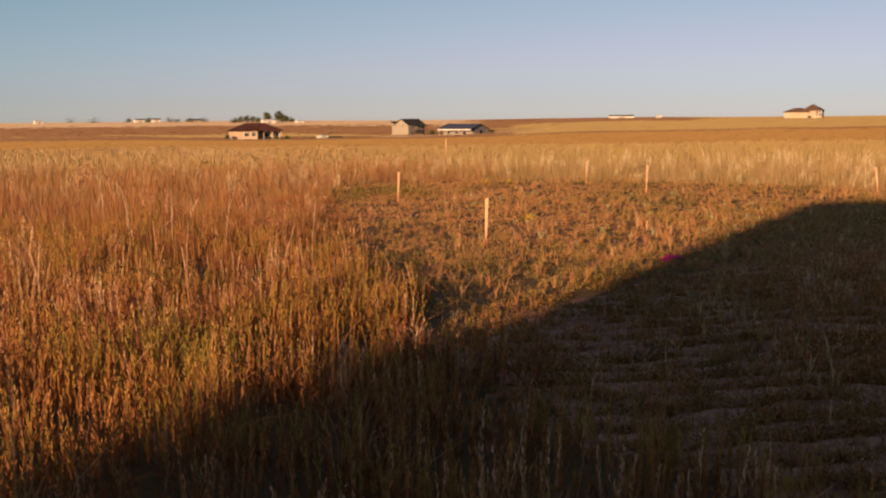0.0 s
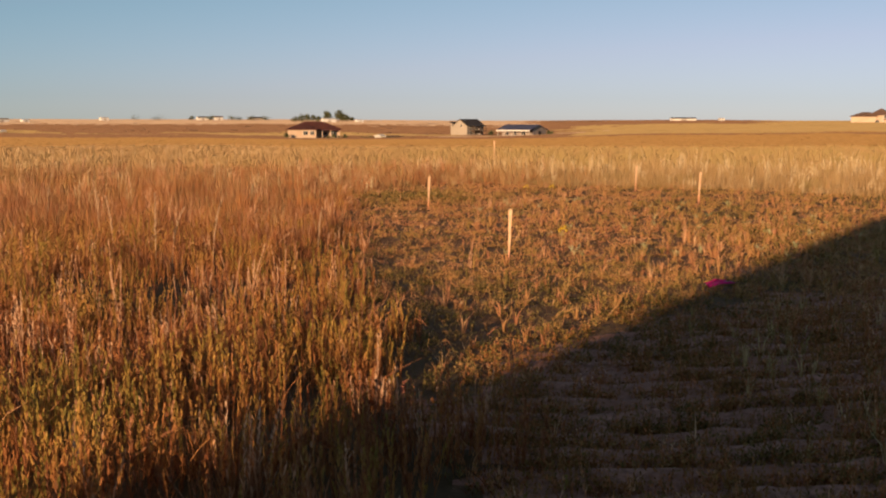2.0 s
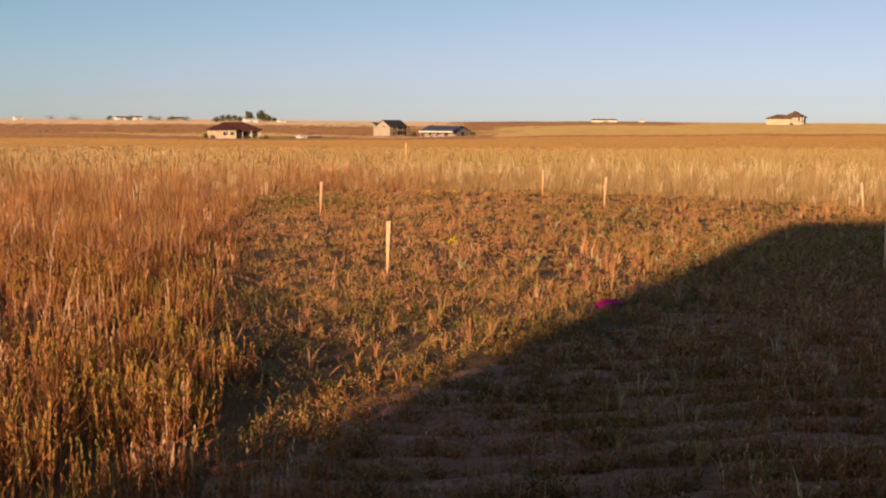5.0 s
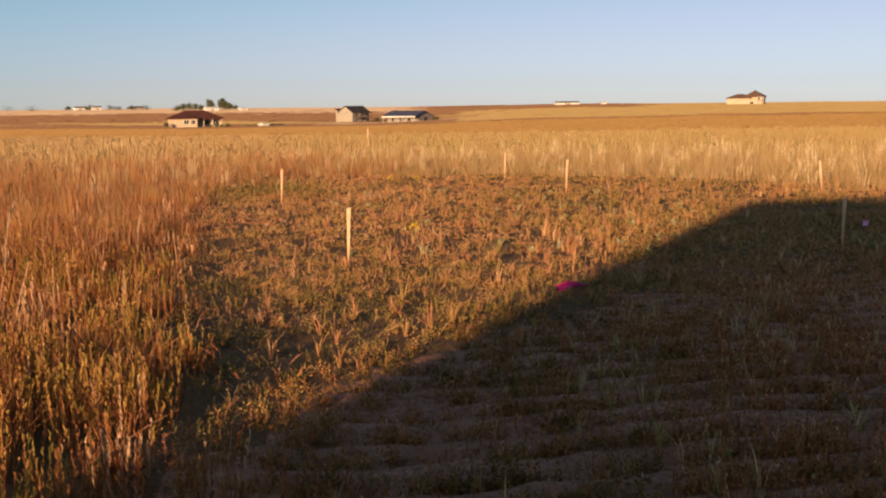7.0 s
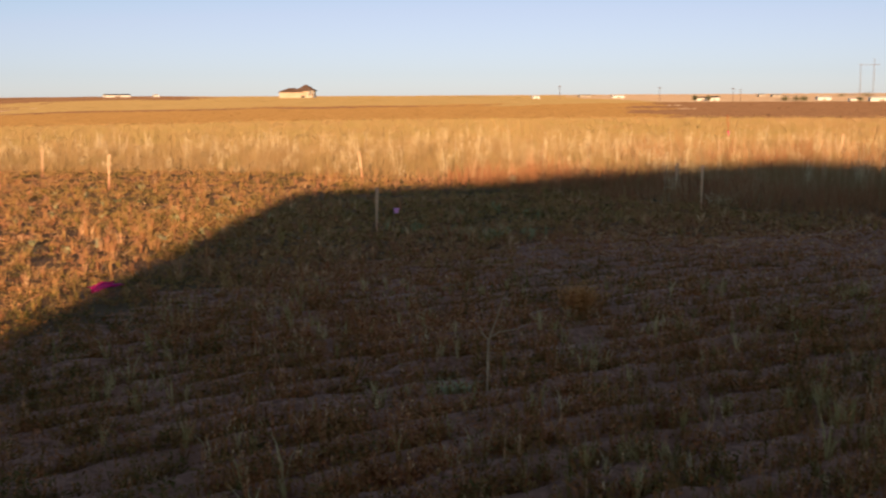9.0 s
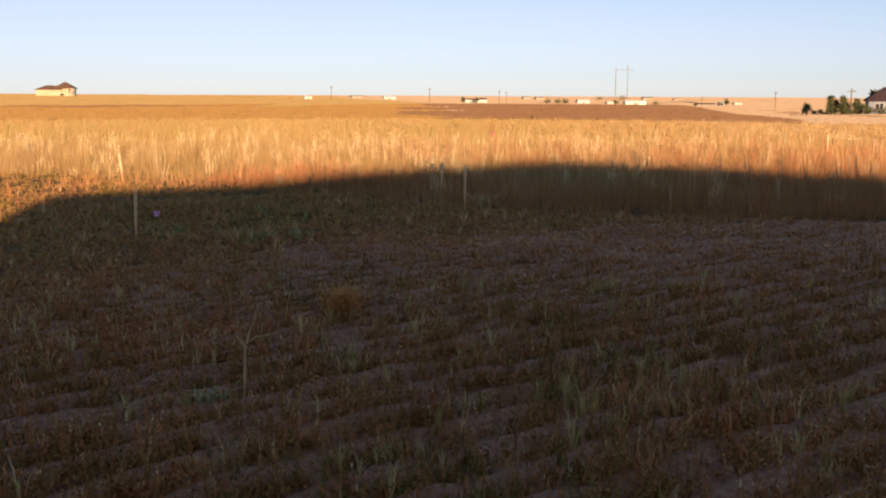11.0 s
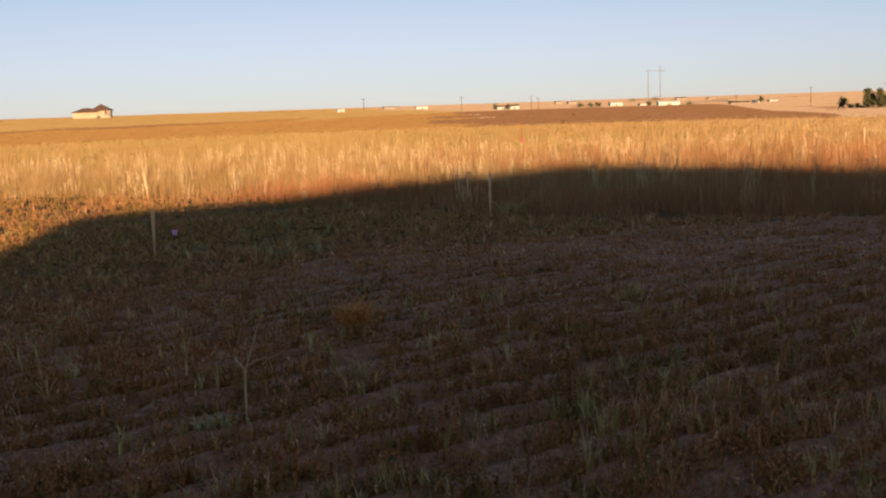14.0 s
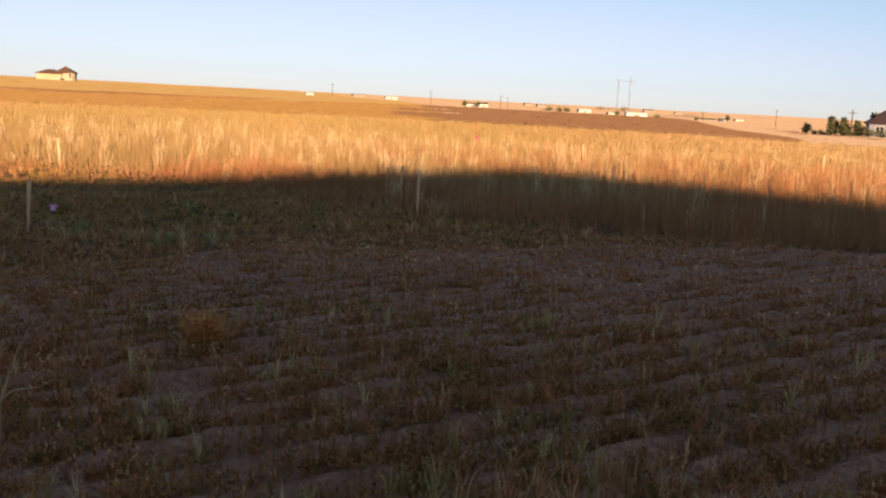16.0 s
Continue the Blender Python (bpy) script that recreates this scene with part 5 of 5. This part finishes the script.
for az, r, w, hgt, m, rf in [(-10.7, 930, 20, 3.2, M_WHITE, M_SHINGLE), (-12.6, 930, 3, 3.0, M_WHITE, M_WHITE), (-48.9, 950, 18, 4.4, M_WHITE, M_WHITE), (-46.25, 1000, 11, 4.0, M_WHITE, M_WHITE),
                             (-40.4, 900, 9, 3.5, M_WHITE, M_BROWNROOF), (-41.0, 900, 8, 4.2, M_WHITE, M_SHINGLE), (-52.4, 850, 14, 2.6, M_GREYWALL, M_SHINGLE), (-53.2, 880, 4, 2.8, M_WHITE, M_WHITE), (-47.6, 950, 5, 3, M_WHITE, M_WHITE),
                             (-36.2, 1300, 14, 4.0, M_WHITE, M_WHITE), (-44.0, 1300, 10, 4, M_SIDING, M_SIDING), (-43.3, 1350, 8, 4.5, M_SIDING, M_SIDING), (-49.5, 1500, 14, 4, M_SIDING, M_BROWNROOF), (-51.0, 1500, 10, 3, M_SIDING, M_SIDING),
                             (-32.0, 1100, 7, 4.0, M_WHITE, M_WHITE), (-34.5, 1350, 14, 4, M_SIDING, M_SIDING), (-54.0, 900, 6, 2.4, M_WHITE, M_WHITE),
                             (7.6, 880, 10, 3.6, M_WHITE, M_WHITE), (6.0, 880, 5, 2.8, M_WHITE, M_WHITE), (14.0, 1300, 12, 4.5, M_WHITE, M_SHINGLE), (13.2, 1300, 9, 5, M_WHITE, M_BROWNROOF), (11.3, 1250, 14, 4.5, M_SIDING, M_SHINGLE),
                             (23.6, 900, 11, 3.4, M_WHITE, M_SIDING), (22.5, 900, 5, 2.6, M_WHITE, M_WHITE), (23.65, 420, 2.0, 1.2, M_WHITE, M_WHITE), (18.8, 1200, 8, 4, M_WHITE, M_WHITE), (4.9, 345, 1.4, 1.4, M_WHITE, M_WHITE), (4.2, 345, 2.6, 1.0, M_POLE, M_BROWNROOF)]:
    shed(az, r, w, hgt, m, rf, 15)


# ---------------------------------------------------------------- trees and poles
def tree(az, r, hgt, spread, seed, conifer=False, label="dark leafy tree beside distant farm buildings", group="farm trees"):
    g = np.random.default_rng(seed)
    x, y = CX - r * math.sin(radians(az)), CY + r * math.cos(radians(az))
    ob = root("tree", x, y, label, "tree", group, float(g.uniform(0, 360)), gz(x, y) - 0.1)
    th = hgt * (0.9 if conifer else 0.55)
    bm = tube(bmesh.new(), [(0, 0, 0), (0.02 * hgt, 0, th * 0.5), (0, 0.02 * hgt, th)], hgt * 0.035, hgt * 0.01, 7)
    cents = []
    for i in range(16):
        a = g.uniform(0, 6.28)
        u = g.uniform(0.12, 1)
        if conifer:
            rad, z = spread * (1 - u) * g.uniform(0.5, 1) + 0.1, hgt * (0.1 + 0.88 * u)
        else:
            rad, z = spread * math.sin(math.pi * (0.15 + 0.8 * u)) * g.uniform(0.3, 1), hgt * (0.25 + 0.68 * u)
        c = (rad * math.cos(a), rad * math.sin(a), z)
        cents.append(c)
        s = (0, 0, min(th, z) * 0.75)
        tube(bm, [s, ((s[0] + c[0]) / 2, (s[1] + c[1]) / 2, (s[2] + c[2]) / 2 + 0.05 * hgt), c], hgt * 0.012, hgt * 0.004, 4)
    part("trunk", bm, M_BARK, ob)
    C = np.array(cents)[g.integers(0, len(cents), 900)]
    size = spread * (0.24 if conifer else 0.30)
    P = C + g.normal(0, 1, (900, 3)) * np.array([size, size, size * 0.8])
    P[:, 2] = np.maximum(P[:, 2], hgt * 0.07)
    d1, d2 = g.normal(0, 1, (900, 3)), g.normal(0, 1, (900, 3))
    l = hgt * 0.035
    V = np.stack([P + d1 * l, P + d2 * l, P - (d1 + d2) * l * 0.8], 1).reshape(-1, 3)
    o = tri_mesh("crown", V, np.arange(2700).reshape(-1, 3), M_LEAF, np.repeat(g.uniform(0, 1, 900), 3))
    o.parent = ob


TREES = [(8.75, 900, 6.0, 3.2, 0), (8.45, 900, 5.4, 2.6, 0), (9.05, 900, 5.4, 3.4, 0), (9.35, 900, 4.8, 3.0, 0), (8.15, 900, 5.2, 2.2, 0), (7.72, 920, 9.4, 2.8, 0), (6.95, 910, 7.6, 2.5, 0), (6.75, 910, 6.4, 2.6, 0), (7.12, 910, 9.6, 2.9, 0), (6.45, 910, 4.6, 1.8, 0), (9.9, 335, 1.8, 0.8, 0), (7.75, 334, 1.3, 0.7, 0), (7.5, 334, 1.5, 0.8, 0), (7.2, 334, 1.1, 0.7, 0), (6.9, 336, 1.5, 0.8, 0), (-0.75, 470, 2.6, 1.3, 0), (-3.9, 405, 1.6, 0.9, 0), (-3.75, 405, 1.8, 0.8, 0),
         (26.55, 390, 4.8, 1.8, 0), (26.35, 395, 3.6, 1.4, 0), (26.8, 440, 7.0, 2.4, 0), (27.5, 440, 7.4, 2.6, 0),
         (14.6, 1250, 5, 3.5, 0), (13.6, 1250, 6, 4, 0), (12.6, 1250, 4.5, 5, 0), (12.2, 1250, 4.0, 5, 0), (11.6, 1250, 5, 4, 0), (10.9, 1250, 4.5, 5, 0), (16.2, 1250, 4, 8, 0), (17.4, 1250, 3.5, 8, 0),
         (-57.25, 250, 2.7, 1.0, 0), (-57.65, 250, 1.2, 0.7, 0), (-57.95, 246, 1.3, 0.8, 0), (-58.15, 245, 1.1, 0.7, 0), (-58.4, 240, 4.2, 1.1, 1), (-58.62, 240, 3.3, 0.9, 0), (-58.98, 238, 4.0, 1.0, 1), (-59.12, 238, 3.2, 0.9, 0), (-59.6, 236, 3.6, 0.6, 0), (-60.35, 244, 5.0, 1.4, 0), (-59.35, 234, 1.2, 0.8, 0), (-59.6, 228, 2.1, 1.0, 0), (-59.85, 226, 2.3, 1.0, 0), (-60.2, 224, 1.6, 1.1, 0), (-60.6, 224, 1.5, 1.2, 0), (-61.0, 222, 1.7, 1.2, 0), (-61.5, 222, 1.5, 1.3, 0), (-62.1, 222, 1.7, 1.4, 0), (-62.8, 222, 1.6, 1.4, 0), (-59.0, 238, 1.1, 0.8, 0),
         # low bushes standing in for the dark shadow strip beside the bungalow
         (5.9, 337, 0.9, 1.5, 0), (5.5, 338, 1.0, 1.6, 0), (5.1, 337, 0.8, 1.5, 0), (4.6, 339, 0.9, 1.7, 0), (4.2, 338, 0.8, 1.6, 0), (3.75, 338, 0.7, 1.6, 0), (3.4, 338, 0.6, 1.4, 0),
         (-40.0, 890, 4.5, 2.2, 0), (-40.7, 890, 4.2, 2.2, 0), (-44.9, 950, 4.0, 3, 0), (-45.3, 950, 4.4, 3, 0), (-44.4, 950, 4.0, 3, 0), (-47.9, 930, 4, 2.5, 0), (-49.9, 930, 3, 3, 0), (-53.4, 870, 5, 1.6, 0), (-51.9, 850, 3, 2, 0), (-48.2, 1450, 5, 6, 0), (-47.0, 1450, 4, 5, 0)]
for i, (az, r, hgt, sp, con) in enumerate(TREES):
    tree(az, r, hgt, sp, 100 + i, bool(con), "dark green garden tree in a row by a fence" if r < 260 and az < 0 else "dark leafy tree beside distant farm buildings", "garden trees" if r < 260 and az < 0 else "farm trees")


def utility_pole(az, r, hgt, arm=True):
    ob = far_root("utility_pole", az, r, "weathered wooden utility pole with a crossarm in the fields", "utility pole", 25, "utility poles")
    part("pole", tube(bmesh.new(), [(0, 0, 0), (0, 0, hgt * 0.5), (0, 0, hgt)], 0.20, 0.13, 8), M_POLE, ob)
    if arm:
        part("crossarm", box(bmesh.new(), -1.2, 1.2, -.06, .06, hgt - 0.9, hgt - 0.75), M_POLE, ob)
        for x in (-1.1, -0.4, 0.4, 1.1):
            part("insulator", tube(bmesh.new(), [(x, 0, hgt - 0.75), (x, 0, hgt - 0.6), (x, 0, hgt - 0.5)], 0.05, 0.03), M_WIRE, ob)


for az, r, hgt in ((-33.18, 640, 8.5), (-38.27, 640, 9.2), (-41.89, 640, 9.6), (-42.25, 700, 9), (-52.2, 620, 7.5), (-55.76, 560, 8.8), (-59.31, 300, 6.6)):
    utility_pole(az, r, hgt)
# pole wood lightened, carrying the haze of distance in its colour
M_HAZE = surface("hazy_pole_wood", (0.22, 0.19, 0.175), (0.27, 0.23, 0.21), (0.2, 0.17, 0.16), 2, 0.2, 0.9, 0)
tower = far_root("transmission_poles", -48.15, 1000, "tall two-pole transmission line structure on the skyline", "pylon", 0)
for x in (-5.2, 5.2):
    part("pole", tube(bmesh.new(), [(x, 0, 0), (x, 0, 15), (x, 0, 35.5 if x > 0 else 32)], 0.30, 0.24, 8), M_HAZE, tower)
part("crossarm", box(bmesh.new(), -7.5, 9.5, -.14, .14, 30.5, 30.85), M_HAZE, tower)
